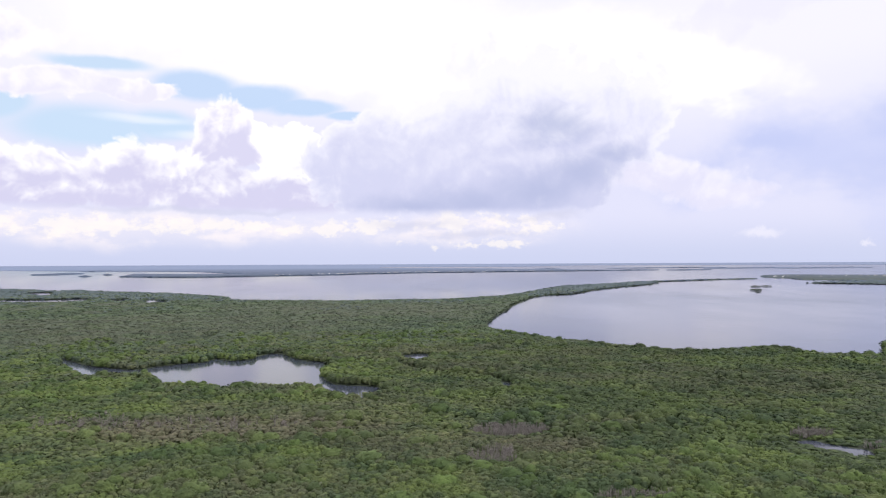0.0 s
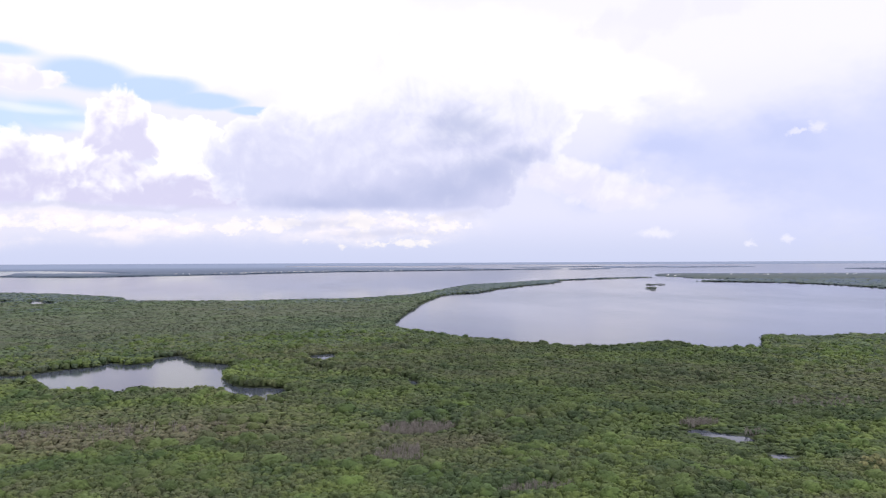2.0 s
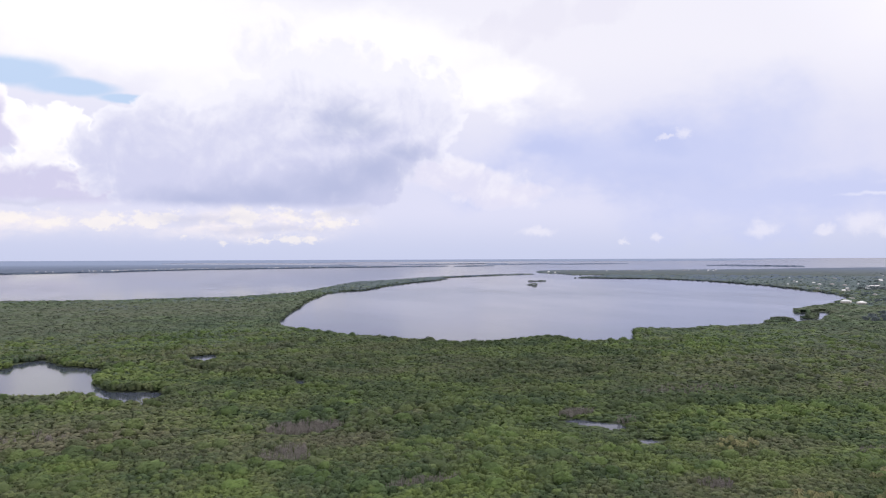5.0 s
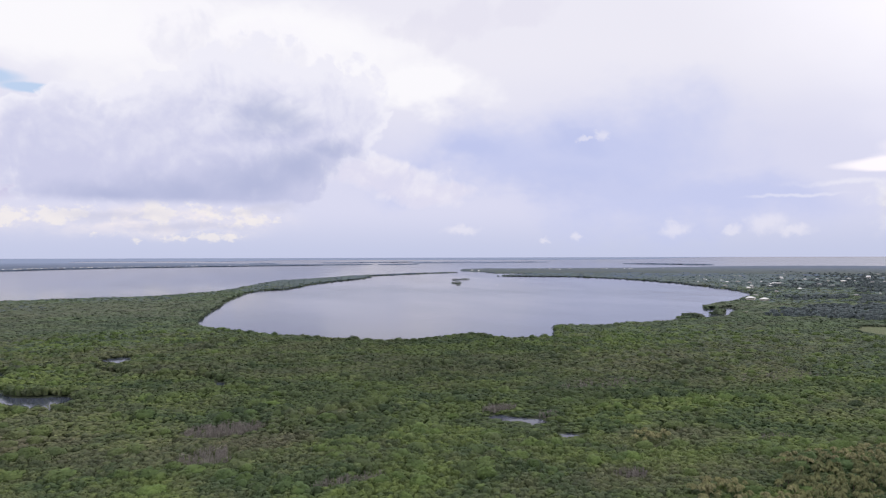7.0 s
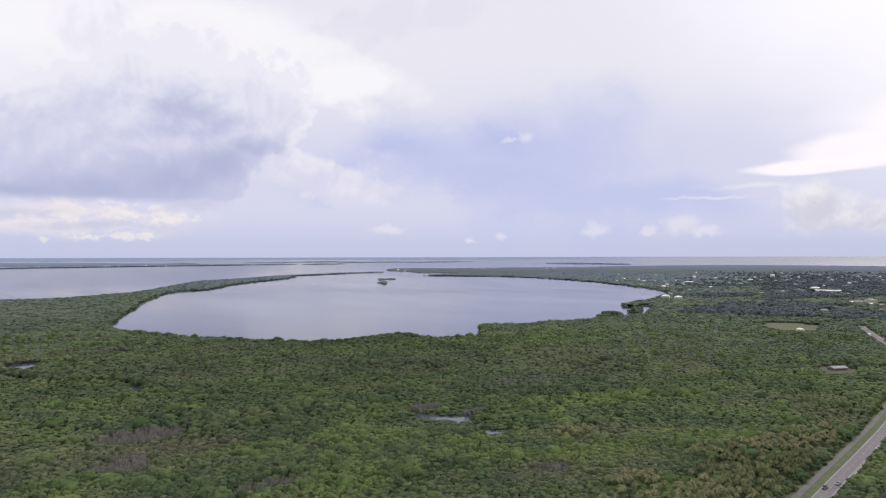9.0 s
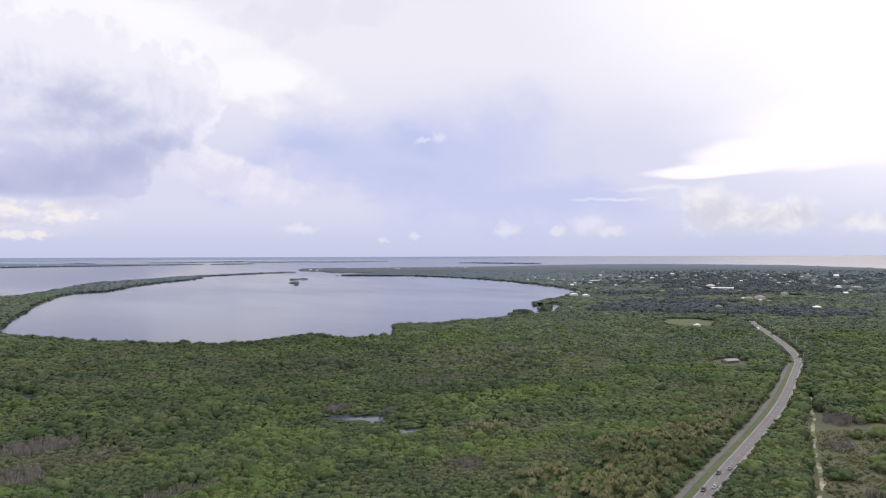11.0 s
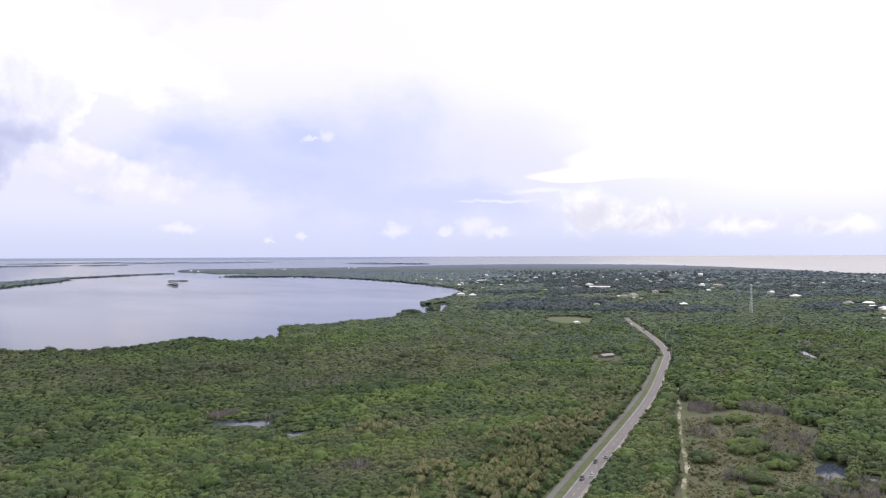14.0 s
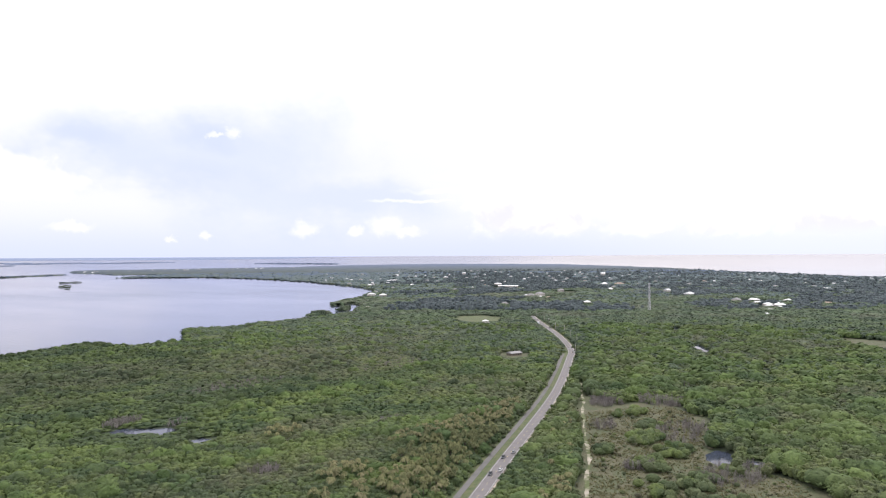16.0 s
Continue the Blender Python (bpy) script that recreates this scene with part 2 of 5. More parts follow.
def vnoise(x, y, seed=0):
    x, y = np.asarray(x, float), np.asarray(y, float)
    ix, iy = np.floor(x), np.floor(y)
    u, v = x - ix, y - iy
    u, v = u * u * (3 - 2 * u), v * v * (3 - 2 * v)
    a, b = lattice(ix, iy, seed), lattice(ix + 1, iy, seed)
    c, d = lattice(ix, iy + 1, seed), lattice(ix + 1, iy + 1, seed)
    return (a * (1 - u) + b * u) * (1 - v) + (c * (1 - u) + d * u) * v


def fbm(x, y, seed=0, octaves=3):
    total, amp, norm = 0.0, 1.0, 0.0
    for o in range(octaves):
        total = total + amp * vnoise(x * 2 ** o, y * 2 ** o, seed + o)
        norm += amp
        amp *= 0.5
    return total / norm


SOUND_SHORE = [(-4800, 3400), (-3302, 4031), (-2263, 3563), (-1942, 3314), (-1769, 3194), (-1696, 3250), (-1440.4, 3042), (-1114, 2845), (-928, 2646), (-753.4, 2431),
               (-677, 2260), (-508.6, 2204), (-319.3, 2153), (-152.7, 2207), (-9.6, 2230), (119.2, 2355), (217.7, 2492), (307.3, 2712), (428.1, 3045), (624.6, 3597),
               (852.8, 3828), (1112.3, 4190), (1386.7, 4484), (1786, 4811), (2278, 5083)]
SPIT_INNER = [(2229, 4909), (1642, 4493), (1317.3, 4203), (1105.7, 3689), (892.6, 3376), (718, 3113), (545.4, 2715), (440.2, 2560), (365.3, 2532),
              (278.8, 2311), (233.3, 2118), (203.3, 1953), (158.8, 1730), (124.2, 1590), (99.6, 1440.8), (84.7, 1353.5)]
NEAR_SHORE = [(74.9, 1215), (109.5, 1139.7), (150.5, 1054.9), (216.3, 967.5), (257.2, 928), (277.7, 903.4), (318.8, 885), (354.7, 886.2), (404, 920.4), (430.8, 911), (446.8, 888.5), (453.7, 864.2), (465, 843.7),
              (493.4, 832.1), (529, 845.3), (570, 893.2), (596, 956.9), (636.8, 989), (666.7, 962.8), (681.8, 957.7), (742.5, 963.7), (807.9, 969.5), (874.1, 981.2), (939.7, 992.7), (1016, 1010)]
COVE = [(1109.7, 1092.1), (1182.7, 1147.5), (1222.5, 1209.9), (1167.1, 1188.6), (1138.2, 1199.8), (1199.1, 1258.2), (1274.3, 1300.4), (1377.8, 1356.2), (1541, 1473.8)]
FAR_SHORE = [(1636, 1536), (1745, 1640), (1839, 1785), (1940, 1948), (2028, 2154), (2170, 2503), (2265, 2837), (2323, 3204), (2263, 3402), (2282, 3473),
             (2168, 3596), (2077, 3705), (1987, 3815), (2082, 3964), (2287, 4136), (2532, 4314), (2411, 4469), (2327, 4613), (2472, 5001), (2578, 5632)]
GULF_SHORE = [(2768, 5986), (3095, 6202), (3358, 5961), (3613, 5892), (4187, 5895), (4822, 5740), (6035, 6109), (6993, 6089), (7500, 5808), (7812, 5123),
              (7814, 4062), (6624, 2815), (5701, 1938), (4972, 1307.7), (4529, 868.6), (4157, 582.1), (4018, 349.4), (3758, -447.9), (3300, -3000), (-3500, -3300), (-5500, 1500)]
MAIN = SOUND_SHORE + SPIT_INNER + NEAR_SHORE + COVE + FAR_SHORE + GULF_SHORE
FAR_LAND = [(-3252, 7028), (-2414, 6569), (-1999, 6969), (-1592, 7452), (-1165.7, 7819), (-977.6, 8378), (-256.4, 9313), (521.7, 9803), (1385.6, 10359), (2553, 10824),
            (2766, 11729), (1869, 13962), (895.5, 16883), (-493.4, 18870), (-1876, 21426), (-2864, 30609), (-4148, 41834), (-23929, 37081), (-11464, 18022), (-7157, 14274), (-5159, 12403), (-4268, 9742)]
POND = [(-477.5, 875), (-438.5, 835.2), (-399.5, 795.3), (-345.7, 765.8), (-326.1, 786.5), (-286.7, 822.9), (-283.7, 858.6), (-272, 843.6), (-252.3, 833.8), (-227.6, 849.6), (-232.5, 885.1),
        (-212.8, 911.1), (-202.9, 901.1), (-183.2, 860.7), (-163.5, 835.5), (-133.8, 810.5), (-133.8, 774.7), (-133.8, 738.9), (-124, 703.3), (-104.1, 672.8), (-79.3, 663), (-64.4, 658.1),
        (-54.5, 617.2), (-69.4, 596.5), (-89.3, 601.3), (-109.1, 626.7), (-128.9, 657.1), (-148.8, 646.5), (-183.4, 651.1), (-198.2, 635.6), (-232.8, 650.4), (-262.3, 655),
        (-286.9, 695.5), (-306.5, 720.6), (-340.9, 715), (-355.6, 704.5), (-375.2, 724.6), (-404.5, 764.7), (-433.7, 794.7)]
POOLS = [
    [(-51.4, 868.4), (-39.5, 892.2), (-24.6, 894.6), (-15.6, 876.3), (-29.6, 859.7), (-49.5, 857.2)],
    [(56, 660.1), (58, 680.7), (64.9, 683), (65.9, 662.5)],
    [(-1662, 2431), (-1402.8, 2341), (-1317.3, 2378), (-1255.6, 2410), (-1177.7, 2339), (-1190.4, 2246), (-1304.5, 2228), (-1545, 2247)],
    [(-1702, 2877), (-1728, 3035), (-1597, 2853), (-1559, 2735)],
    [(-1096.2, 2310), (-1072.7, 2337), (-1028.9, 2266), (-1052.4, 2245)],
    [(-981.6, 2293), (-1001.7, 2375), (-934.3, 2266), (-887, 2224), (-854, 2166), (-915.8, 2153)],
    [(221.7, 454.1), (235.6, 452.4), (244.6, 440), (258.9, 428), (255.7, 412.2), (242.5, 417.1), (234.4, 430.4), (227.5, 439.7)],
    [(243.3, 386.7), (258.4, 387.9), (261.2, 377.3), (247.1, 375.1)],
    [(393, 97), (390, 103), (399, 110), (412, 114), (425, 112), (418, 103), (406, 97)],
    [(906, 286), (912, 276), (884, 258), (842, 232), (836, 240), (872, 266)],
    [(1100, 377), (1104, 367), (1066, 345), (1059, 354)],
    [(-5955, 13842), (-4261, 12081), (-2574, 8897), (-2455, 8437), (-2873, 8546), (-3671, 8816), (-4568, 9952)],
    [(740.1, 151.7), (757.5, 164.7), (762.6, 158.7), (747.2, 147.9)],
    [(402, 91), (412, 91), (413, 82), (404, 83)],
]
FIELD = [(512, 240.8), (503.8, 214.6), (519.2, 199.7), (521.2, 174), (503.8, 150.6), (450.3, 127.9), (419.4, 120.5), (383.4, 98.4), (375.2, 87.8), (388.6, 76), (381.5, 55.1), (342.4, 32.9), (280.5, 20), (273.7, 124), (372.9, 170.3), (445, 208.2)]
GLADE = [(1073.2, 784.7), (1118.7, 759.9), (1107.9, 707.4), (1041.3, 663.7), (1000.8, 688.6), (1011.4, 730.6)]
MEADOW = [(1101.1, 135.4), (1090.8, 109.5), (1070, 52.8), (939.1, 42.2), (969.8, 89.3), (1015.4, 116.7)]
HUT_YARD = [(676.8, 433.4), (702.5, 439.5), (717.7, 414), (692, 397.6), (671.6, 412.4)]
ROAD = [(186, 149), (222, 162.5), (277, 183), (344, 207.5), (418, 234), (504, 266), (590, 302), (706, 354), (763, 381), (842, 431), (920, 486), (1018, 560), (1100, 622), (1165, 668)]
TRAIL = [(573.7, 274.1), (517.1, 246.2), (455.3, 214.8), (409, 191.3), (378, 174.6), (345, 157.8), (318.2, 146.4), (295.4, 135.2), (259.3, 120.3)]
# islands and islets: end, end, half depth
ISLANDS = [((-5080, 8900), (-5453, 10400), 150), ((-3800, 7380), (-3839, 7526), 50), ((-6993, 13800), (-6983, 14777), 220), ((-4165, 8620), (-4111, 8590), 60),
           ((2187, 14959), (2352, 14762), 250), ((2840, 11300), (3440, 11650), 170), ((3780, 11250), (4220, 11550), 170), ((4180, 16000), (6730, 17600), 420),
           ((5490, 14150), (7600, 15800), 330), ((7060, 14000), (9050, 15200), 330),
           ((7801, 9921), (8028, 9556), 170), ((7549, 9142), (7819, 8656), 160), ((7529, 8269), (7666, 8023), 110)]
ISLETS = [((1460.8, 3329), (1503, 3311), 6), ((1522, 3350), (1569, 3331), 5), ((1267.7, 2881), (1282.6, 2875), 5), ((1307.5, 2937), (1333.1, 2927), 6), ((1220.7, 2735), (1241.2, 2728), 5),
          ((920.3, 1015.8), (970.6, 1040.4), 16), ((1054.6, 1073.2), (1096.8, 1104.8), 12), ((1123.1, 1125), (1135.9, 1134.1), 6)]


CREEKS = [[(-29.6, 858.6), (-49.5, 796.8), (-34.6, 763.2), (-4.7, 726.8), (30.3, 711.1), (50.1, 688.7), (60, 668.4)], [(-148.6, 914.5), (-123.8, 935.4), (-104, 941), (-69.3, 929.5)]]


def spline(points, step):
    """Even steps along a smooth curve through the points."""
    p = np.array(points, float)
    p = np.vstack([2 * p[0] - p[1], p, 2 * p[-1] - p[-2]])
    out = []
    for i in range(1, len(p) - 2):
        t = np.linspace(0, 1, 40, endpoint=False)[:, None]
        a, b, c, d = p[i - 1:i + 3]
        out.append(0.5 * (2 * b + (c - a) * t + (2 * a - 5 * b + 4 * c - d) * t ** 2 + (3 * b - a - 3 * c + d) * t ** 3))
    q = np.vstack(out + [p[-2:-1]])
    run = np.r_[0, np.cumsum(np.hypot(*np.diff(q, axis=0).T))]
    s = np.arange(0, run[-1], step)
    return np.stack([np.interp(s, run, q[:, 0]), np.interp(s, run, q[:, 1])], 1)


def edge_distance(pts, X, Y, closed=True):
    p = np.array(pts, float)
    q = np.roll(p, -1, 0) if closed else p[1:]
    best = np.full(X.shape, 1e18)
    for (ax, ay), (bx, by) in zip(p if closed else p[:-1], q):
        dx, dy = bx - ax, by - ay
        t = np.clip(((X - ax) * dx + (Y - ay) * dy) / (dx * dx + dy * dy), 0, 1)
        best = np.minimum(best, (X - ax - t * dx) ** 2 + (Y - ay - t * dy) ** 2)
    return np.sqrt(best)


def inside(pts, X, Y):
    p = np.array(pts, float)
    hit = np.zeros(X.shape, bool)
    for (ax, ay), (bx, by) in zip(p, np.roll(p, -1, 0)):
        if ay == by:
            continue
        hit ^= ((ay > Y) != (by > Y)) & (X < (bx - ax) * (Y - ay) / (by - ay) + ax)
    return hit


def signed(pts, X, Y):
    return np.where(inside(pts, X, Y), 1, -1) * edge_distance(pts, X, Y)


def warped(X, Y):
    D = np.hypot(X, Y)
    size = np.clip(D / 900, 0.5, 3)
    wx = fbm(X / (26 * size), Y / (26 * size), 3) - 0.5
    wy = fbm(X / (26 * size), Y / (26 * size), 9) - 0.5
    return X + wx * 16 * size, Y + wy * 16 * size


def shore(X, Y):
    """Signed metres from the waterline, land positive."""
    D = np.hypot(X, Y)
    islets = np.maximum.reduce([half - edge_distance([a, b], X, Y, False) for a, b, half in ISLETS])
    X, Y = warped(X, Y)
    land = np.maximum(signed(MAIN, X, Y), islets)
    land = np.maximum(land, signed(FAR_LAND, X, Y))
    for (ax, ay), (bx, by), half in ISLANDS:
        land = np.maximum(land, half * (1 + 0.8 * (vnoise(X / half / 2, Y / half / 2, 5) - 0.5)) - edge_distance([(ax, ay), (bx, by)], X, Y, False))
    azimuth = np.degrees(np.arctan2(X, Y))
    land = np.maximum(land, D - 27000 - 12000 * np.clip((azimuth - 4) / 8, 0, 1) + 14000 * (fbm(azimuth / 6, azimuth * 0, 61) - 0.5) - 4e6 * np.clip((azimuth - 38) / 16, 0, 1) ** 3)
    for creek in CREEKS:
        land = np.minimum(land, edge_distance(creek, X, Y, False) - 4.5)
    for pool in [POND] + POOLS:
        land = np.minimum(land, -signed(pool, X, Y))
    return land


ROAD_LINE = spline(ROAD, 4.0)


def offset_line(line, off):
    t = np.gradient(line, axis=0)
    t /= np.hypot(t[:, 0], t[:, 1])[:, None]
    return line + np.stack([-t[:, 1], t[:, 0]], 1) * np.reshape(off, (-1, 1))


# trees cleared towards the camera so that large buildings show: plan place, half width, depth
SIGHT_CLEARINGS = [(2166, 1349.7, 46, 90), (2310, 1486.7, 30, 60), (1747, 980.1, 40, 50), (1672, 345.4, 34, 50), (1827, 417, 44, 50), (1992, 1027.7, 30, 50)]


def clearing(X, Y):
    """How far a place lies inside ground that is kept free of trees."""
    ragged = 22 * (fbm(X / 16, Y / 16, 71) - 0.5) + 5
    c = np.maximum.reduce([signed(FIELD, X, Y) + ragged, signed(GLADE, X, Y) + 0.8 * ragged, signed(MEADOW, X, Y) + ragged, signed(HUT_YARD, X, Y) + 0.5 * ragged])
    c = np.maximum(c, 8.0 - edge_distance(ROAD_LINE[::6], X, Y, False))
    for yx, yy, half, deep in SIGHT_CLEARINGS:
        far = math.hypot(yx, yy)
        along, across = (X * yx + Y * yy) / far - far, np.abs(X * yy - Y * yx) / far
        c = np.maximum(c, np.minimum(half - across, np.minimum(18 - along, along + deep)))
    side = offset_line(ROAD_LINE, 9.5)[::6]
    c = np.maximum(c, 4.5 - edge_distance(side[:26], X, Y, False))
    return np.maximum(c, 4.5 - edge_distance(TRAIL, X, Y, False))


# ---- materials ----
def material(name, rough=0.7, metal=0.0):
    m = bpy.data.materials.new(name)
    m.use_nodes = True
    b = m.node_tree.nodes["Principled BSDF"]
    b.inputs["Roughness"].default_value, b.inputs["Metallic"].default_value = rough, metal
    return m, m.node_tree, b


def node(tree, kind, **values):
    n = tree.nodes.new(kind)
    for key, value in values.items():
        setattr(n, key, value)
    return n


def plug(tree, target, value):
    if isinstance(value, bpy.types.NodeSocket):
        tree.links.new(value, target)
    else:
        target.default_value = value


def calc(tree, op, a, b=0.0, c=None, clamp=False):
    n = node(tree, "ShaderNodeMath", operation=op, use_clamp=clamp)
    plug(tree, n.inputs[0], a)
    plug(tree, n.inputs[1], b)
    if c is not None:
        plug(tree, n.inputs[2], c)
    return n.outputs[0]


def blend(tree, f, a, b, mode="MIX"):
    n = node(tree, "ShaderNodeMix", data_type="RGBA", blend_type=mode)
    plug(tree, n.inputs[0], f)
    for s, v in ((n.inputs[6], a), (n.inputs[7], b)):
        plug(tree, s, v if isinstance(v, bpy.types.NodeSocket) else (*v, 1))
    return n.outputs[2]


def ramp(tree, v, lo, hi):
    n = node(tree, "ShaderNodeMapRange", interpolation_type="SMOOTHSTEP")
    plug(tree, n.inputs[0], v)
    plug(tree, n.inputs[1], lo)
    plug(tree, n.inputs[2], hi)
    return n.outputs[0]


def grain(tree, size, detail=3.0, where=None, rough=0.55):
    n = node(tree, "ShaderNodeTexNoise")
    if where is None:
        where = node(tree, "ShaderNodeNewGeometry").outputs["Position"]
    tree.links.new(where, n.inputs["Vector"])
    n.inputs["Scale"].default_value, n.inputs["Detail"].default_value, n.inputs["Roughness"].default_value = 1.0 / size, detail, rough
    return n.outputs[0]


def bump(tree, bsdf, height, strength, distance):
    n = node(tree, "ShaderNodeBump")
    n.inputs["Strength"].default_value, n.inputs["Distance"].default_value = strength, distance
    tree.links.new(height, n.inputs["Height"])
    tree.links.new(n.outputs[0], bsdf.inputs["Normal"])


def plain(name, color, rough=0.6, metal=0.0, vary=0.15, size=0.6):
    """Paint, wood, stone or metal with grain and stains."""
    m, t, b = material(name, rough, metal)
    f = blend(t, ramp(t, grain(t, size, 4), 0.35, 0.7), color, tuple(c * (1 - vary) for c in color))
    f = blend(t, ramp(t, grain(t, size * 9, 2), 0.4, 0.7), f, tuple(c * (1 - vary) ** 1.5 for c in color))
    t.links.new(f, b.inputs["Base Color"])
    return m


def foliage(name, young, old, dry, dark, deep=None, olive=None):
    """Leaves in stands of several greens; each crown and each spray differs."""
    m, t, b = material(name, 0.8)
    b.inputs["Specular IOR Level"].default_value = 0.12
    deep, olive = deep or dark, olive or old
    tint = node(t, "ShaderNodeAttribute", attribute_name="tint").outputs["Fac"]
    dryness = node(t, "ShaderNodeAttribute", attribute_name="dry").outputs["Fac"]
    lone = node(t, "ShaderNodeObjectInfo").outputs["Random"]
    island = node(t, "ShaderNodeNewGeometry").outputs["Random Per Island"]
    each = calc(t, "FRACT", calc(t, "ADD", tint, lone))
    place_ = node(t, "ShaderNodeNewGeometry").outputs["Position"]

    def shifted(x, y):
        s = node(t, "ShaderNodeVectorMath", operation="ADD")
        t.links.new(place_, s.inputs[0])
        s.inputs[1].default_value = (x, y, 40)
        return s.outputs[0]

    f = blend(t, ramp(t, grain(t, 75, 5, rough=0.6), 0.46, 0.55), old, young)
    f = blend(t, calc(t, "MULTIPLY", ramp(t, grain(t, 95, 5, shifted(1311, 77), 0.6), 0.51, 0.61), 0.65), f, olive)
    f = blend(t, calc(t, "MULTIPLY", ramp(t, grain(t, 55, 5, shifted(517, 233), 0.62), 0.515, 0.60), 0.85), f, deep)
    f = blend(t, calc(t, "MULTIPLY", ramp(t, each, 0.25, 0.0), 0.55), f, dark)
    f = blend(t, calc(t, "MULTIPLY", ramp(t, each, 0.62, 1.0), 0.55), f, young)
    f = blend(t, dryness, f, dry)
    f = blend(t, calc(t, "MULTIPLY", ramp(t, grain(t, 1.1, 5, rough=0.75), 0.44, 0.68), 0.5), f, dark)
    f = blend(t, calc(t, "MULTIPLY", ramp(t, grain(t, 8.0, 4, rough=0.7), 0.46, 0.64), 0.25), f, dark)
    f = blend(t, calc(t, "MULTIPLY", ramp(t, island, 0.35, 1.0), 0.5), f, blend(t, 1.0, f, (1.55, 1.5, 1.45), "MULTIPLY"))
    t.links.new(f, b.inputs["Base Color"])
    bump(t, b, grain(t, 1.3, 4, rough=0.65), 0.9, 0.55)
    return m


LEAF = foliage("mangrove_leaves", (0.131, 0.177, 0.054), (0.090, 0.123, 0.052), (0.145, 0.133, 0.092), (0.046, 0.070, 0.039), (0.059, 0.094, 0.044), (0.118, 0.129, 0.071))
PALM = foliage("palm_fronds", (0.215, 0.220, 0.100), (0.175, 0.185, 0.085), (0.270, 0.240, 0.140), (0.100, 0.112, 0.054))
# dark needles, lightened and blued by the town's haze painted into the colour
HAZE_PINE = foliage("hazed_pine_needles", (0.096, 0.122, 0.124), (0.086, 0.110, 0.116), (0.108, 0.116, 0.120), (0.070, 0.090, 0.098))
# next three: distance haze painted into the leaf colours, greyer then bluer
HAZE_LEAF = foliage("hazed_mangrove_leaves", (0.108, 0.148, 0.078), (0.086, 0.118, 0.074), (0.116, 0.112, 0.084), (0.048, 0.068, 0.048), (0.056, 0.086, 0.054), (0.098, 0.108, 0.072))
HAZE_WOODS = foliage("hazed_far_woods", (0.104, 0.140, 0.134), (0.094, 0.126, 0.130), (0.112, 0.126, 0.132), (0.080, 0.108, 0.116))
HAZE_BLUE_WOODS = foliage("hazed_farthest_woods", (0.098, 0.134, 0.196), (0.086, 0.120, 0.182), (0.10, 0.126, 0.178), (0.074, 0.104, 0.162))
BROAD_LEAF = foliage("broad_mangrove_leaves", (0.114, 0.168, 0.050), (0.090, 0.132, 0.046), (0.140, 0.140, 0.080), (0.046, 0.074, 0.034), (0.066, 0.106, 0.042), (0.112, 0.138, 0.058))
# the mangrove leaf colours again, about a quarter darker
DARK_LEAF = foliage("darker_mangrove_leaves", (0.098, 0.136, 0.046), (0.070, 0.098, 0.044), (0.112, 0.106, 0.074), (0.038, 0.058, 0.034), (0.048, 0.076, 0.038), (0.090, 0.102, 0.058))
DEAD = plain("bleached_deadwood", (0.33, 0.30, 0.28), 0.9, 0, 0.35, 0.4)
BARK = plain("mangrove_bark", (0.14, 0.11, 0.085), 0.9, 0, 0.4, 0.3)

GROUND_MAT, _t, _b = material("marsh_ground", 0.9)
_open = node(_t, "ShaderNodeAttribute", attribute_name="open").outputs["Fac"]
_under = blend(_t, ramp(_t, grain(_t, 30, 4), 0.35, 0.65), (0.030, 0.042, 0.022), (0.055, 0.075, 0.032))
_grass = blend(_t, ramp(_t, grain(_t, 12, 4), 0.38, 0.62), (0.098, 0.096, 0.052), (0.070, 0.088, 0.037))
_grass = blend(_t, calc(_t, "MULTIPLY", ramp(_t, grain(_t, 1.6, 5, rough=0.7), 0.5, 0.7), 0.7), _grass, (0.17, 0.145, 0.10))
_grass = blend(_t, calc(_t, "MULTIPLY", ramp(_t, grain(_t, 1.1, 5, rough=0.7), 0.45, 0.3), 0.7), _grass, (0.05, 0.055, 0.028))
# distance haze painted into the ground colour: blue far off, paler at the rim
_far_haze = node(_t, "ShaderNodeAttribute", attribute_name="far").outputs["Fac"]
_under = blend(_t, _far_haze, _under, blend(_t, ramp(_t, grain(_t, 60, 3), 0.35, 0.65), (0.078, 0.108, 0.168), (0.098, 0.128, 0.195)))
_rim_haze = node(_t, "ShaderNodeAttribute", attribute_name="rim").outputs["Fac"]
_under = blend(_t, _rim_haze, _under, (0.20, 0.25, 0.37))
_verge = node(_t, "ShaderNodeAttribute", attribute_name="verge").outputs["Fac"]
_lawn = blend(_t, ramp(_t, grain(_t, 5, 4), 0.35, 0.65), (0.070, 0.100, 0.036), (0.115, 0.125, 0.055))
_t.links.new(blend(_t, _verge, blend(_t, _open, _under, _grass), _lawn), _b.inputs["Base Color"])
bump(_t, _b, grain(_t, 0.8, 4), 0.8, 0.4)

WATER_MAT, _t, _b = material("bay_water", 0.12)
_b.inputs["IOR"].default_value = 1.26
_t.links.new(blend(_t, ramp(_t, grain(_t, 400, 3), 0.35, 0.65), (0.048, 0.058, 0.084), (0.062, 0.072, 0.100)), _b.inputs["Base Color"])
_flow = node(_t, "ShaderNodeMapping")
_t.links.new(node(_t, "ShaderNodeNewGeometry").outputs["Position"], _flow.inputs[0])
_flow.inputs["Scale"].default_value = (1.0, 0.35, 1.0)
_calm = ramp(_t, grain(_t, 160, 3, _flow.outputs[0]), 0.3, 0.75)
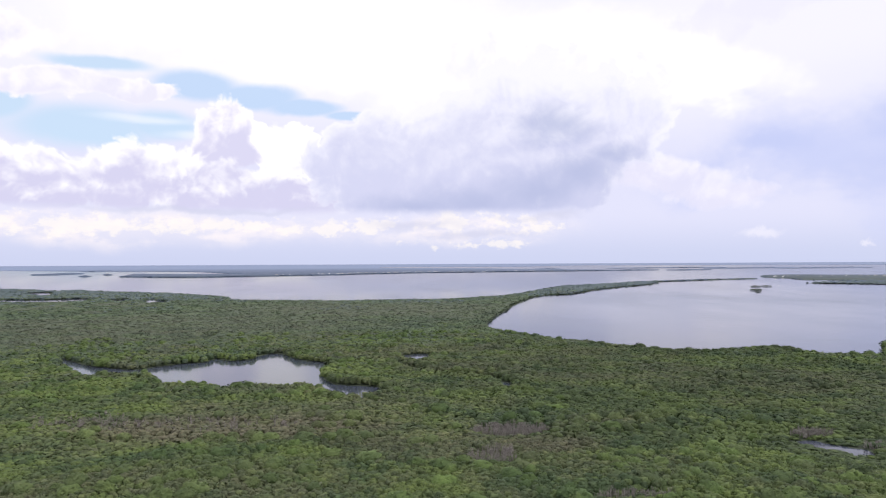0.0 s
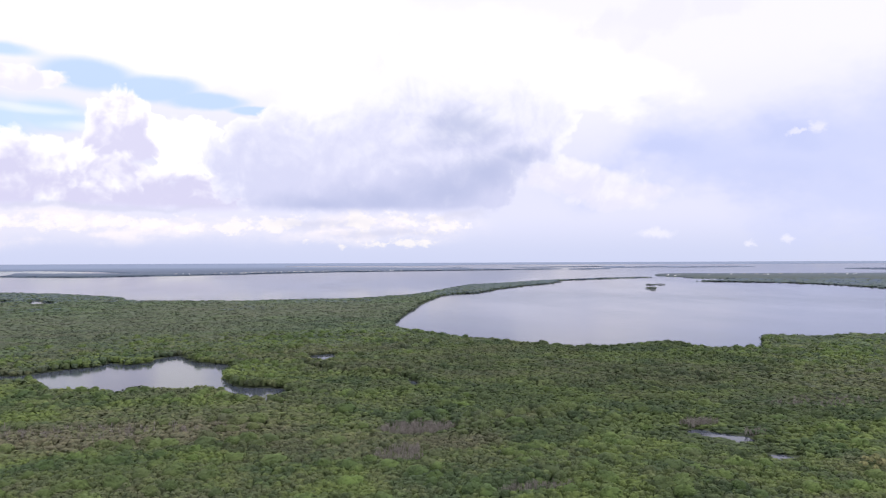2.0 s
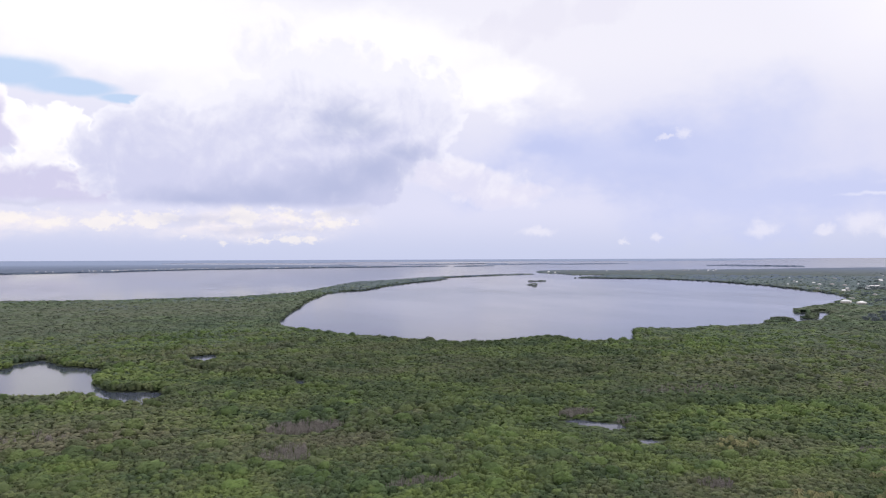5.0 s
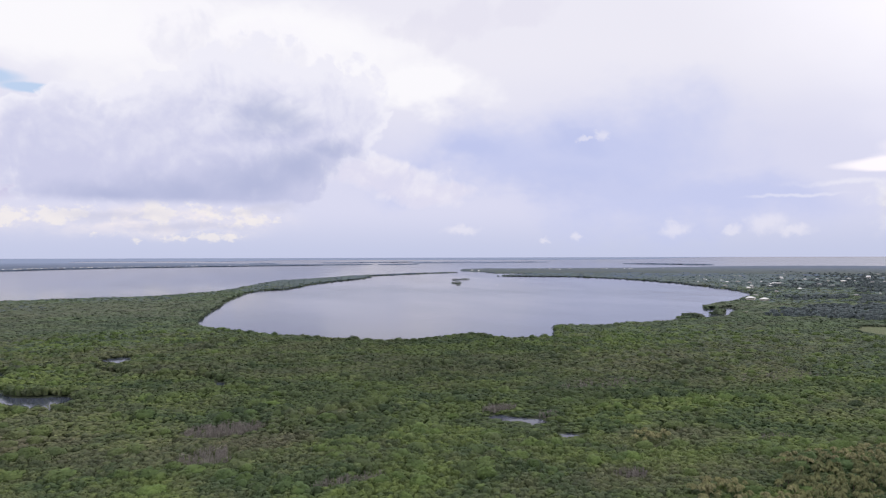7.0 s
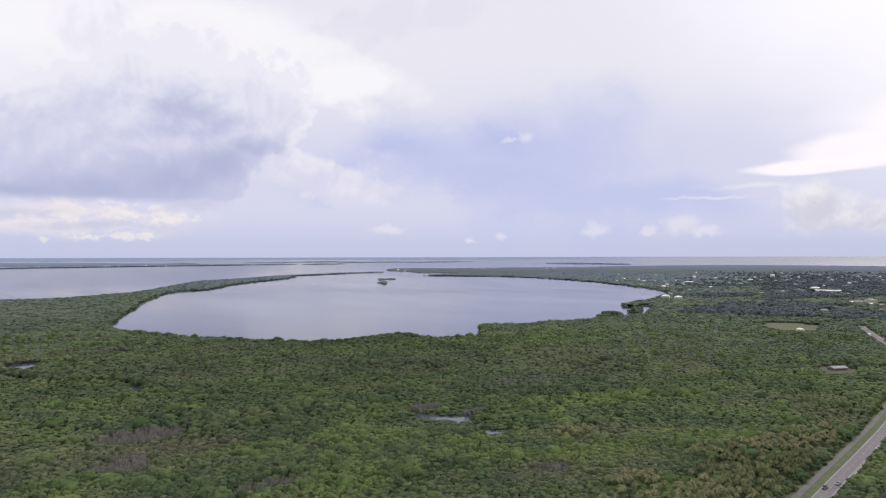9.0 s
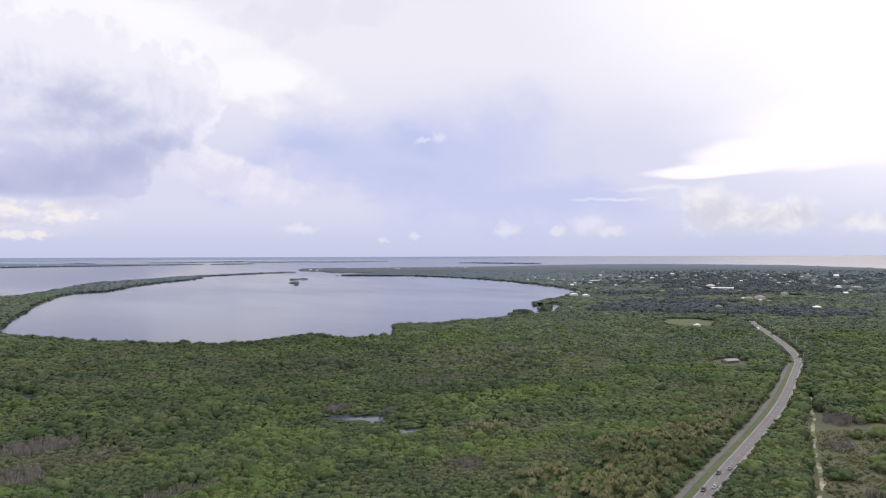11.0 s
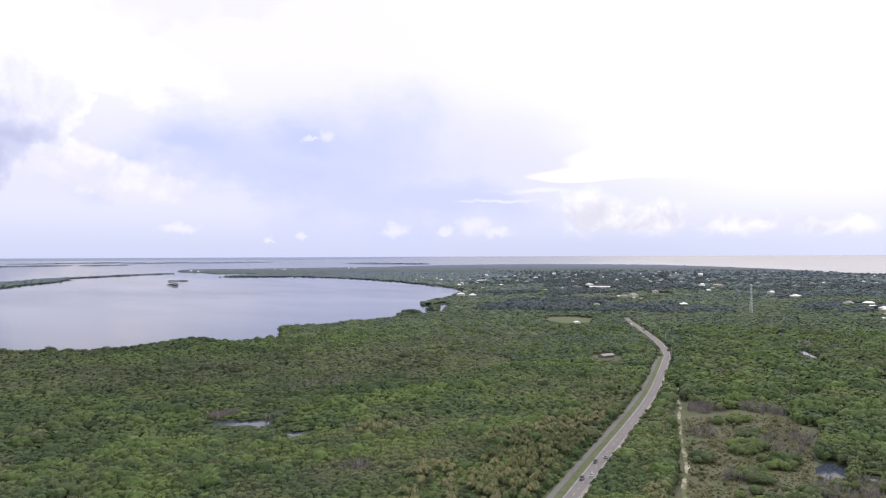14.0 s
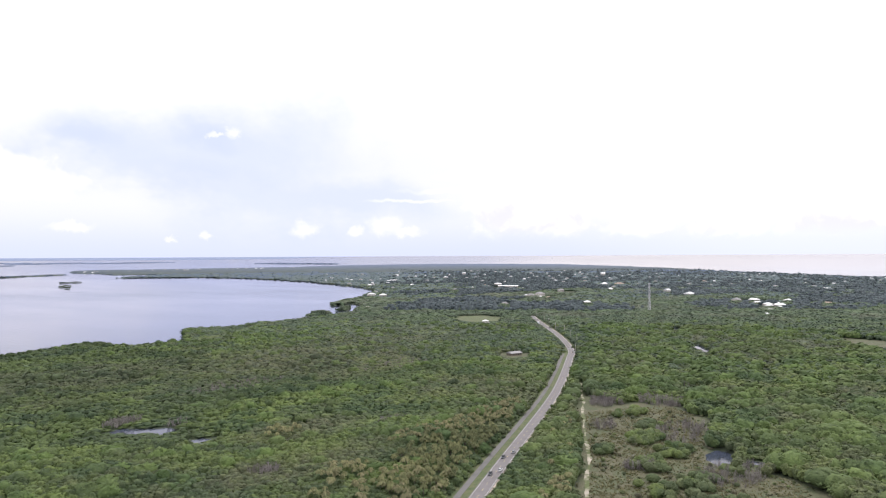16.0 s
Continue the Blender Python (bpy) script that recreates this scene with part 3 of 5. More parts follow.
_t.links.new(calc(_t, "MULTIPLY_ADD", _calm, 0.03, 0.10), _b.inputs["Roughness"])

ASPHALT = plain("worn_asphalt", (0.20, 0.185, 0.185), 0.85, 0, 0.15, 0.5)
CONCRETE = plain("grey_path_asphalt", (0.17, 0.165, 0.16), 0.9, 0, 0.2, 0.6)
SAND = plain("pale_shell_sand", (0.48, 0.42, 0.34), 0.95, 0, 0.3, 1.5)
WHITE_LINE = plain("white_road_paint", (0.5, 0.5, 0.48), 0.6, 0, 0.2, 0.4)
YELLOW_LINE = plain("yellow_road_paint", (0.6, 0.5, 0.22), 0.6, 0, 0.2, 0.4)


# ---- mesh helpers ----
def mesh_from(name, verts, faces, mats, smooth=None, attrs=None, which=None):
    """A mesh from arrays; faces all triangles or all quads."""
    me = bpy.data.meshes.new(name)
    verts, faces = np.asarray(verts, np.float32), np.asarray(faces, np.int32)
    n = faces.shape[1]
    me.vertices.add(len(verts))
    me.vertices.foreach_set("co", verts.ravel())
    me.loops.add(faces.size)
    me.loops.foreach_set("vertex_index", faces.ravel())
    me.polygons.add(len(faces))
    me.polygons.foreach_set("loop_start", np.arange(0, faces.size, n, dtype=np.int32))
    me.polygons.foreach_set("loop_total", np.full(len(faces), n, np.int32))
    for m in mats:
        me.materials.append(m)
    if which is not None:
        me.polygons.foreach_set("material_index", np.asarray(which, np.int32))
    me.update(calc_edges=True)
    flags = np.ones(len(faces), bool) if smooth is None else np.broadcast_to(smooth, len(faces)).astype(bool)
    me.polygons.foreach_set("use_smooth", np.ascontiguousarray(flags))
    for key, values in (attrs or {}).items():
        a = me.attributes.new(key, "FLOAT", "POINT")
        a.data.foreach_set("value", np.asarray(values, np.float32))
    return me


def grid_faces(rows, cols, wrap=False):
    i, j = np.meshgrid(np.arange(rows - 1), np.arange(cols if wrap else cols - 1), indexing="ij")
    k = (j + 1) % cols
    return np.stack([i * cols + j, i * cols + k, (i + 1) * cols + k, (i + 1) * cols + j], -1).reshape(-1, 4)


# ---- ground and water ----
def radii(first, ratio):
    r = [0.5, 60.0, 150.0, first]
    while r[-1] < RIM - 3:
        r.append(min(r[-1] * ratio, RIM - 3))
    return np.array(r)


def ground_height(X, Y):
    sd = shore(X, Y)
    D = np.hypot(X, Y)
    z = np.clip(sd * 0.12, -1.4, 0.5)
    return np.where(D > 2400, np.where(sd > 0, 0.6 + 8.4 * np.clip((D - 4500) / 1500, 0, 1), -1.4 * D / 2400), z)


def polar_sheet(first, ratio, fine, height):
    r = radii(first, ratio)
    if height:
        r = np.r_[r[r < 3900], np.arange(3900, RIM - 3, 7.0), RIM - 3]
    az = np.radians(np.r_[np.arange(-38, 93, fine), np.arange(93, 322, 3.0)])
    d, a = np.meshgrid(r, az, indexing="ij")
    D = plan(d)
    X, Y = D * np.sin(a), D * np.cos(a)
    z = height(X.ravel(), Y.ravel()) if height else np.zeros(X.size)
    x, y, w, s = lay(X.ravel(), Y.ravel(), z)
    return np.stack([x, y, w], 1), grid_faces(len(r), len(az), True), X.ravel(), Y.ravel()


_v, _f, _X, _Y = polar_sheet(250.0, 1.013, 0.38, ground_height)
_openness = np.clip(clearing(_X, _Y) / 4 + 0.3, 0, 1)
# far and rim set by distance how much haze is painted in
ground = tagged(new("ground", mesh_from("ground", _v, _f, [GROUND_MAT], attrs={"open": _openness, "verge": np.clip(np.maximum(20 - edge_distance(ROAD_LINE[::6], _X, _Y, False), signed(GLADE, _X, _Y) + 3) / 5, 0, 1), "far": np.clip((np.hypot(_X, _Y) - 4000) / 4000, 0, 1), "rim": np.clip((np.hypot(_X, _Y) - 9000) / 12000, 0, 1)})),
                "low marshy ground of a wooded subtropical island", "ground", kind="structure")
_v, _f, _X, _Y = polar_sheet(250.0, 1.03, 1.0, None)
water = tagged(new("water", mesh_from("water", _v, _f, [WATER_MAT])), "calm grey lilac water of sound, bay and ponds", "water", kind="structure")


# ---- road, cycle path and trail ----
def ribbon(name, line, left, right, z, mat, thick=0.12):
    a, b = offset_line(line, left), offset_line(line, right)
    n = len(line)
    z = np.broadcast_to(z, n)
    v = np.vstack([np.c_[a, z - thick], np.c_[a, z], np.c_[b, z], np.c_[b, z - thick]])
    i = np.arange(n - 1)
    f = np.vstack([np.stack([k * n + i, k * n + i + 1, (k + 1) * n + i + 1, (k + 1) * n + i], 1) for k in range(3)])[:, ::-1]
    return mesh_from(name, v, f, [mat], smooth=False)


road = tagged(new("road", ribbon("road", ROAD_LINE, 4.0, -4.0, 0.68, ASPHALT)), "two lane worn grey asphalt road with grass verges", "road", kind="structure")
for name, off, width, mat in (("edge_line", 3.35, 0.12, WHITE_LINE), ("edge_line", -3.35, 0.12, WHITE_LINE)):
    ob = new(name, ribbon(name, ROAD_LINE, off + width, off - width, 0.70, mat, 0.01))
    ob.parent = road
_dash = mesh_from("centre_dash", [(-1.6, -0.09, 0), (1.6, -0.09, 0), (1.6, 0.09, 0), (-1.6, 0.09, 0), (-1.6, -0.09, 0.015), (1.6, -0.09, 0.015), (1.6, 0.09, 0.015), (-1.6, 0.09, 0.015)],
                  [(4, 5, 6, 7), (0, 1, 5, 4), (1, 2, 6, 5), (2, 3, 7, 6), (3, 0, 4, 7)], [YELLOW_LINE], smooth=False)
_fine = spline(ROAD, 10.0)
for (x, y), (tx, ty) in list(zip(_fine, np.gradient(_fine, axis=0)))[4:75]:
    ob = new("centre_dash", _dash)
    ob.matrix_basis = pose(x, y, 0.69, 0, 0, math.degrees(math.atan2(ty, tx)))
    ob.parent = road
shoulder = tagged(new("shoulder", ribbon("shoulder", ROAD_LINE, -4.01, -5.0, 0.62, SAND)), "narrow pale sandy shoulder along the road", "shoulder", kind="structure")
cycle_path = tagged(new("cycle_path", ribbon("cycle_path", offset_line(ROAD_LINE, 9.5)[:150], 1.6, -1.6, 0.64, CONCRETE)), "narrow grey asphalt cycle path beside the road", "path", kind="structure")
TRAIL_MAT, _t, _b = material("sandy_trail", 0.95)
_t.links.new(blend(_t, ramp(_t, grain(_t, 11, 5, rough=0.65), 0.40, 0.58), (0.42, 0.38, 0.31), (0.10, 0.125, 0.045)), _b.inputs["Base Color"])
_trail = spline(TRAIL, 3.0)
_w = 0.35 + 2.0 * vnoise(np.arange(len(_trail)) / 4.0, 0 * np.arange(len(_trail)), 2) ** 2
trail = tagged(new("trail", ribbon("trail", _trail + 0.6 * (np.random.rand(*_trail.shape) - 0.5), _w, -0.8 * _w[::-1], 0.62, TRAIL_MAT)), "pale sandy trail along the open field", "trail", kind="structure")


# ---- canopy ----
def dome(rng, rings, seg, rough):
    """A lumpy crown of radius 1; the third number is its fall below the top, in radii."""
    v, f = [(0, 0, 0.0)], []
    for k, p in enumerate(rings):
        for j in range(seg):
            a = 2 * math.pi * (j + 0.5 * (k % 2)) / seg + rng.uniform(-0.25, 0.25) * 6 / seg
            q = 1 + rng.uniform(-rough, rough)
            v.append((math.sin(p) * math.cos(a) * q, math.sin(p) * math.sin(a) * q, 9.0 if k == len(rings) - 1 else 1 - math.cos(p) * q))
    for j in range(seg):
        f.append((0, 1 + j, 1 + (j + 1) % seg))
    for k in range(len(rings) - 1):
        b, c = 1 + k * seg, 1 + (k + 1) * seg
        for j in range(seg):
            n = (j + 1) % seg
            f += [(b + j, c + j, c + n), (b + j, c + n, b + n)]
    return v, f


def leaves(rng, v, f, count, size):
    """Loose leafy sprays standing a little out of a crown."""
    for _ in range(count):
        u, a = rng.uniform(0.0, 1.12), rng.uniform(0, 2 * math.pi)
        p = math.acos(1 - u)
        d = Vector((math.sin(p) * math.cos(a), math.sin(p) * math.sin(a), math.cos(p)))
        c = d * rng.uniform(0.94, 1.14)
        nrm = (d * 0.8 + Vector((rng.gauss(0, 0.42), rng.gauss(0, 0.42), rng.gauss(0.45, 0.35)))).normalized()
        e = (Matrix.Rotation(rng.uniform(0, 6.28), 3, nrm) @ nrm.orthogonal().normalized()) * size * rng.uniform(0.65, 1.35)
        g = nrm.cross(e) * rng.uniform(0.7, 1.1)
        b = len(v)
        for q in (c - e * 0.6 - g * 0.55, c + e * 0.9, c - e * 0.5 + g * 0.7):
            v.append((q.x, q.y, 1 - q.z))
        f.append((b, b + 1, b + 2))
    return v, f


def variants(count, seed, rings, seg, rough, sprays, size):
    out = []
    for i in range(count):
        rng = random.Random(seed + i)
        v, f = dome(rng, [radians(a) for a in rings], seg, rough)
        core = len(f)
        leaves(rng, v, f, sprays, size)
        out.append((np.array(v), np.array(f), core))
    return out


def plant(name, label, category, places, models, mats, seed, round_=0.8):
    """Joins many plants into one mesh. places: X, Y, radius, height, tint, dry (rows)."""
    rng = np.random.default_rng(seed)
    kind = rng.integers(0, len(models), len(places))
    vs, fs, tints, drys, smooths, base = [], [], [], [], [], 0
    for k, (mv, mf, core) in enumerate(models):
        p = places[kind == k]
        if not len(p):
            continue
        x, y, z, s = lay(p[:, 0], p[:, 1], 0.35)
        a = rng.uniform(0, 2 * np.pi, len(p))
        ca, sa = np.cos(a)[:, None], np.sin(a)[:, None]
        r = (p[:, 2] * s)[:, None]
        vx, vy = mv[None, :, 0] * r, mv[None, :, 1] * r * rng.uniform(0.8, 1.2, len(p))[:, None]
        w = np.stack([x[:, None] + vx * ca - vy * sa, y[:, None] + vx * sa + vy * ca, z[:, None] + np.maximum(p[:, 3][:, None] - mv[None, :, 2] * np.minimum(p[:, 2] * round_, p[:, 3] * 0.6)[:, None], 0.12 * p[:, 3][:, None]) * s[:, None]], -1)
        vs.append(w.reshape(-1, 3))
        fs.append((mf[None] + (np.arange(len(p)) * len(mv))[:, None, None] + base).reshape(-1, 3))
        base += len(p) * len(mv)
        tints.append(np.repeat(p[:, 4], len(mv)))
        drys.append(np.repeat(p[:, 5], len(mv)))
        smooths.append(np.tile(np.arange(len(mf)) < core, len(p)))
    me = mesh_from(name, np.vstack(vs), np.vstack(fs), mats, np.concatenate(smooths), {"tint": np.concatenate(tints), "dry": np.concatenate(drys)})
    return tagged(new(name, me), label, category, kind="stuff")


# browned stands of the forest: centre, radii, strength
BROWN = [(-148.9, 482.6, 130, 50, 0.9), (-19.6, 443, 60, 40, 0.5), (526.3, 587.3, 210, 110, 0.42), (385.2, 669, 160, 50, 0.35), (774.4, 659.8, 150, 120, 0.3), (60.4, 433.5, 40, 25, 0.8),
         (-491.1, 1319.8, 420, 260, 0.4), (-197.3, 1735, 400, 300, 0.45), (300.9, 341.8, 60, 30, 0.4)]


def brownness(X, Y):
    b = 0.42 * np.clip((fbm(X / 120, Y / 70, 21) - 0.54) * 5, 0, 1)
    for cx, cy, rx, ry, k in BROWN:
        q = ((X - cx) / rx) ** 2 + ((Y - cy) / ry) ** 2
        b = np.maximum(b, k * np.clip(1.3 - q, 0, 1))
    return b * np.clip(0.35 + 1.3 * fbm(X / 14, Y / 14, 31, 2), 0, 1)


def scatter(r0, r1, cell, seed, az=(-36, 89)):
    """Uneven places over a sector, in drawn metres; cell grows with the radius when it is a share below one."""
    rng = np.random.default_rng(seed)
    out, r = [], r0
    a0, a1 = np.radians(az)
    while r < r1:
        c = cell * r if cell < 1 else cell
        n = int((a1 - a0) * r / c)
        a = a0 + (np.arange(n) + rng.uniform(-0.45, 0.45, n) + 0.5) * (a1 - a0) / n
        q = r + rng.uniform(-0.8, 0.8, n) * c
        out.append(np.stack([q, a, np.full(n, c)], 1))
        r += c
    o = np.vstack(out)
    D = plan(np.minimum(o[:, 0], RIM - 5))
    return D * np.sin(o[:, 1]), D * np.cos(o[:, 1]), o[:, 2] * D / o[:, 0], rng


# clearings opened to the camera by lowered trees on the near rim: glade, yard of the hut, sandy landing
OPENINGS = [GLADE, HUT_YARD, [(1116, 1050), (1140, 1082), (1166, 1068), (1142, 1038)]]

# stands of dead trees: centre, radii, openness
BARE = [(45.1, 474.5, 30, 15, 0.95), (30.3, 412.3, 16, 16, 0.8), (93.4, 337.9, 24, 8, 0.8), (-188.5, 492.4, 90, 16, 0.5), (230.8, 291.5, 11, 6, 0.7), (373.8, 511.4, 40, 12, 0.5), (535.6, 186.9, 16, 20, 0.6), (602, 180, 18, 9, 0.8), (532, 140, 12, 8, 0.7)]


def low_fringe(X, Y):
    """1 where trees are kept low: among dead trees, and on the camera's sight lines to road, pools and clearings."""
    f = np.zeros(X.shape)
    for cx, cy, rx, ry, k in BARE:
        f = np.maximum(f, k * np.clip(2.2 - 1.6 * np.hypot((X - cx) / rx, (Y - cy) / ry) + 1.2 * (fbm(X / 9, Y / 9, 81) - 0.5), 0, 1))
    D = np.hypot(X, Y)
    for out in (8.0, 18.0, 30.0, 44.0):
        e = edge_distance(ROAD_LINE[::6], X * (1 + out / D), Y * (1 + out / D), False)
        f = np.maximum(f, 1.05 * np.clip((9 - e) / 4, 0, 1) * (D > 480))
    for out in (6.0, 12.0, 18.0, 24.0, 36.0):
        far = 1 + out * np.maximum(1, D / 420) / D
        for pool in POOLS + OPENINGS if out < 30 else POOLS[9:11] + OPENINGS:
            f = np.maximum(f, np.clip(signed(pool, X * far, Y * far) / 2 + 1, 0, 1))
    # trees behind the small pools are lowered too, so the water mirrors sky
    for out in (6.0, 14.0, 24.0, 36.0):
        for pool in POOLS[6:8] + POOLS[9:]:
            f = np.maximum(f, np.clip(signed(pool, X * (1 - out / D), Y * (1 - out / D)) / 2 + 1, 0, 1) * (1.1 - out / 60))
    return f


def stand(r0, r1, cell, seed, margin=1.5, az=(-36, 89)):
    X, Y, c, rng = scatter(r0, r1, cell, seed, az)
    ok = (shore(X, Y) > np.maximum(margin, np.where(c > 6, np.minimum(0.4 * c, 2.5), 0))) & (clearing(X, Y) < -0.4 * np.maximum(c - 5, 0))
    X, Y, c = X[ok], Y[ok], c[ok]
    n = len(X)
    dry = np.clip(brownness(X, Y) + rng.normal(0, 0.08, n), 0, 1)
    h = stand_height(X, Y) * rng.uniform(0.86, 1.12, n) * (1 - 0.25 * dry) * (1 - 0.72 * low_fringe(X, Y))
    rad = np.clip(c * rng.uniform(0.55, 1.0, n), 1.8, 7.5)
    return np.stack([X, Y, rad, h, rng.random(n), dry], 1), rng


def tallness(X, Y):
    """0 in the low scrub, 1 in tall woods: along the shores, past the road and in scattered groves."""
    sd = shore(X, Y)
    t = np.clip((fbm(X / 70, Y / 70, 51) - 0.5) * 5, 0, 1) * 0.7
    pools = np.maximum.reduce([signed(p, X, Y) for p in POOLS[:2] + POOLS[6:]])
    t = np.maximum(t, np.clip(1.1 - sd / 30, 0, 1) * 0.8 * np.clip(-pools / 40 - 0.2, 0, 1))
    south = -(Y - 0.42 * X - 60)
    return np.maximum(t, np.clip(south / 30, 0, 1) * (0.45 + 0.55 * fbm(X / 40, Y / 40, 57)))


def stand_height(X, Y):
    """Metres of the canopy; bushes at the waterline are lower and rounded off."""
    edge = np.clip(0.58 + 0.09 * shore(X, Y) / np.clip(np.hypot(X, Y) / 900, 1, 3), 0.58, 1)
    return (4.2 + 3.6 * tallness(X, Y) + 1.6 * (fbm(X / 28, Y / 28, 41) - 0.5)) * edge


def emergent(r0, r1, cell, seed, az=(-36, 89)):
    """Broad crowns that rise out of the canopy where the woods are tall."""
    X, Y, c, rng = scatter(r0, r1, cell, seed, az)
    ok = (rng.random(len(X)) < 0.06 + 0.45 * tallness(X, Y)) & (shore(X, Y) > 3) & (clearing(X, Y) < -2) & (low_fringe(X, Y) < 0.1)
    X, Y = X[ok], Y[ok]
    n = len(X)
    rad = rng.uniform(3.2, 7.0, n) * (1 + 0.4 * np.clip((0.42 * X + 60 - Y) / 30, 0, 1))
    h = stand_height(X, Y) + rng.uniform(0.3, 1.2, n) + 0.22 * rad
    return np.stack([X, Y, rad, h, rng.random(n), np.clip(brownness(X, Y) * 0.6, 0, 1)], 1), rng


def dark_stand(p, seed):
    """Which trees between pond and bay take the darker copy of the leaf colours."""
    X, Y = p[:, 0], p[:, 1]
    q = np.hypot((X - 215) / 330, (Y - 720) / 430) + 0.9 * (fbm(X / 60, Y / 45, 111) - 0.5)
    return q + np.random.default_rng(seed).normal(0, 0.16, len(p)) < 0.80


NEAR_CROWNS = variants(12, 100, (40, 84, 145), 6, 0.26, 48, 0.27)
BROAD_CROWNS = variants(8, 150, (26, 54, 90, 148), 8, 0.28, 150, 0.17)
MID_CROWNS = variants(10, 200, (58, 140), 6, 0.24, 9, 0.48)
LUMP_CROWNS = variants(8, 250, (36, 72, 140), 7, 0.24, 34, 0.34)
FAR_CROWNS = variants(10, 300, (50, 100), 5, 0.28, 3, 0.6)

near_stand, _ = stand(302, 450, 3.6, 11)
mid_stand = np.vstack([stand(450, 700, 4.6, 12)[0], stand(700, 1000, 5.6, 18)[0], stand(1000, 1380, 0.0064, 19)[0]])
far_stand, _ = stand(1380, 4300, 0.0074, 13, 2.0)
under_stand, _ = stand(60, 302, 10.0, 14)


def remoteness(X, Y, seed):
    """Metres off, wandering and uneven, by which the haze painted into the leaf colours steps up."""
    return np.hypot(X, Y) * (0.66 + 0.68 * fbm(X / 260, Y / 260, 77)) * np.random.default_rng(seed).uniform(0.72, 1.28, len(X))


_order = np.argsort(np.hypot(near_stand[:, 0], near_stand[:, 1]))
near_lone, near_stand = near_stand[_order[:300]], near_stand[_order[300:]]
plant("mangrove_canopy", "dense green mangrove canopy of rounded crowns", "mangrove forest", near_stand[~dark_stand(near_stand, 1)], NEAR_CROWNS, [LEAF], 1)
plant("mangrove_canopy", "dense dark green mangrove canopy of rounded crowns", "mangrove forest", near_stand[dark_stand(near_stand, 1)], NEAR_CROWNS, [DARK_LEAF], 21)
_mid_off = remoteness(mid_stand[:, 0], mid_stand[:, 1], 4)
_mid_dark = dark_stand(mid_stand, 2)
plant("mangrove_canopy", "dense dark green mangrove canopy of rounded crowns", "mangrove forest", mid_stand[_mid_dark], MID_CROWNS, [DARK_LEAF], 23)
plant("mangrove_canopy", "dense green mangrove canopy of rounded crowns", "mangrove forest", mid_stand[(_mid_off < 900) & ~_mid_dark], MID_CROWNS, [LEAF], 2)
plant("mangrove_canopy", "dense mangrove canopy of rounded crowns, greyed by painted haze", "mangrove forest", mid_stand[(_mid_off >= 900) & ~_mid_dark], MID_CROWNS, [HAZE_LEAF], 22)
near_tall, _ = emergent(285, 620, 10.0, 15)
mid_tall, _ = emergent(620, 1150, 11.0, 16)
plant("broad_crowns", "broad taller mangrove crowns rising from the canopy", "mangrove forest", near_tall[~dark_stand(near_tall, 3)], BROAD_CROWNS, [BROAD_LEAF], 5)
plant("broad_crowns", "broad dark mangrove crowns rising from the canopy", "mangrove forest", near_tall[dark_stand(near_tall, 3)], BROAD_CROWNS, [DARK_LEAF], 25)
plant("broad_crowns", "broad taller mangrove crowns rising from the canopy", "mangrove forest", mid_tall[~dark_stand(mid_tall, 4)], LUMP_CROWNS, [BROAD_LEAF], 6)
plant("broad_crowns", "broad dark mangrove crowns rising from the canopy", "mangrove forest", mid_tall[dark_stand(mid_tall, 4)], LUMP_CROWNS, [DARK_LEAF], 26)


def canopy_sheet():
    """The closed roof of the far woods as one heaving sheet that falls to the ground at its rims."""
    rng = np.random.default_rng(17)
    r = [960.0]
    while r[-1] < 4400:
        r.append(r[-1] * 1.006)
    r = np.array(r)
    az = np.radians(np.arange(-37.5, 92.5, 0.27))
    d, a = np.meshgrid(r, az, indexing="ij")
    d = d * (1 + rng.uniform(-0.0015, 0.0015, d.shape))
    a = a + rng.uniform(-0.0012, 0.0012, a.shape)
    D = plan(d)
    X, Y = (D * np.sin(a)).ravel(), (D * np.cos(a)).ravel()
    wood = (shore(X, Y) > 1.5) & (clearing(X, Y) < -1)
    dry = np.clip(brownness(X, Y), 0, 1)
    h = stand_height(X, Y) * (1 - 0.72 * low_fringe(X, Y)) * 0.85 + rng.normal(0, 0.6, len(X)) - 0.5
    z = np.where(wood, np.maximum(h, 0.8), 0.1)
    x, y, w, s = lay(X, Y, z)
    f = grid_faces(len(r), len(az))[:, ::-1]
    f = f[wood[f].all(1)]
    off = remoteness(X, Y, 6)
    # farther faces take the leaf colours with more haze painted in
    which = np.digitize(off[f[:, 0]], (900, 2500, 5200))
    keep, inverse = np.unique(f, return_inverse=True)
    me = mesh_from("far_canopy", np.stack([x, y, w], 1)[keep], inverse.reshape(f.shape), [LEAF, HAZE_LEAF, HAZE_WOODS, HAZE_BLUE_WOODS],
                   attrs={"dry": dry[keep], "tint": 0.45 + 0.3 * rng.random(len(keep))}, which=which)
    return tagged(new("far_canopy", me), "closed green roof of the far mangrove woods", "woods", kind="stuff")


canopy_sheet()
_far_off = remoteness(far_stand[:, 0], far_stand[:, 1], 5)
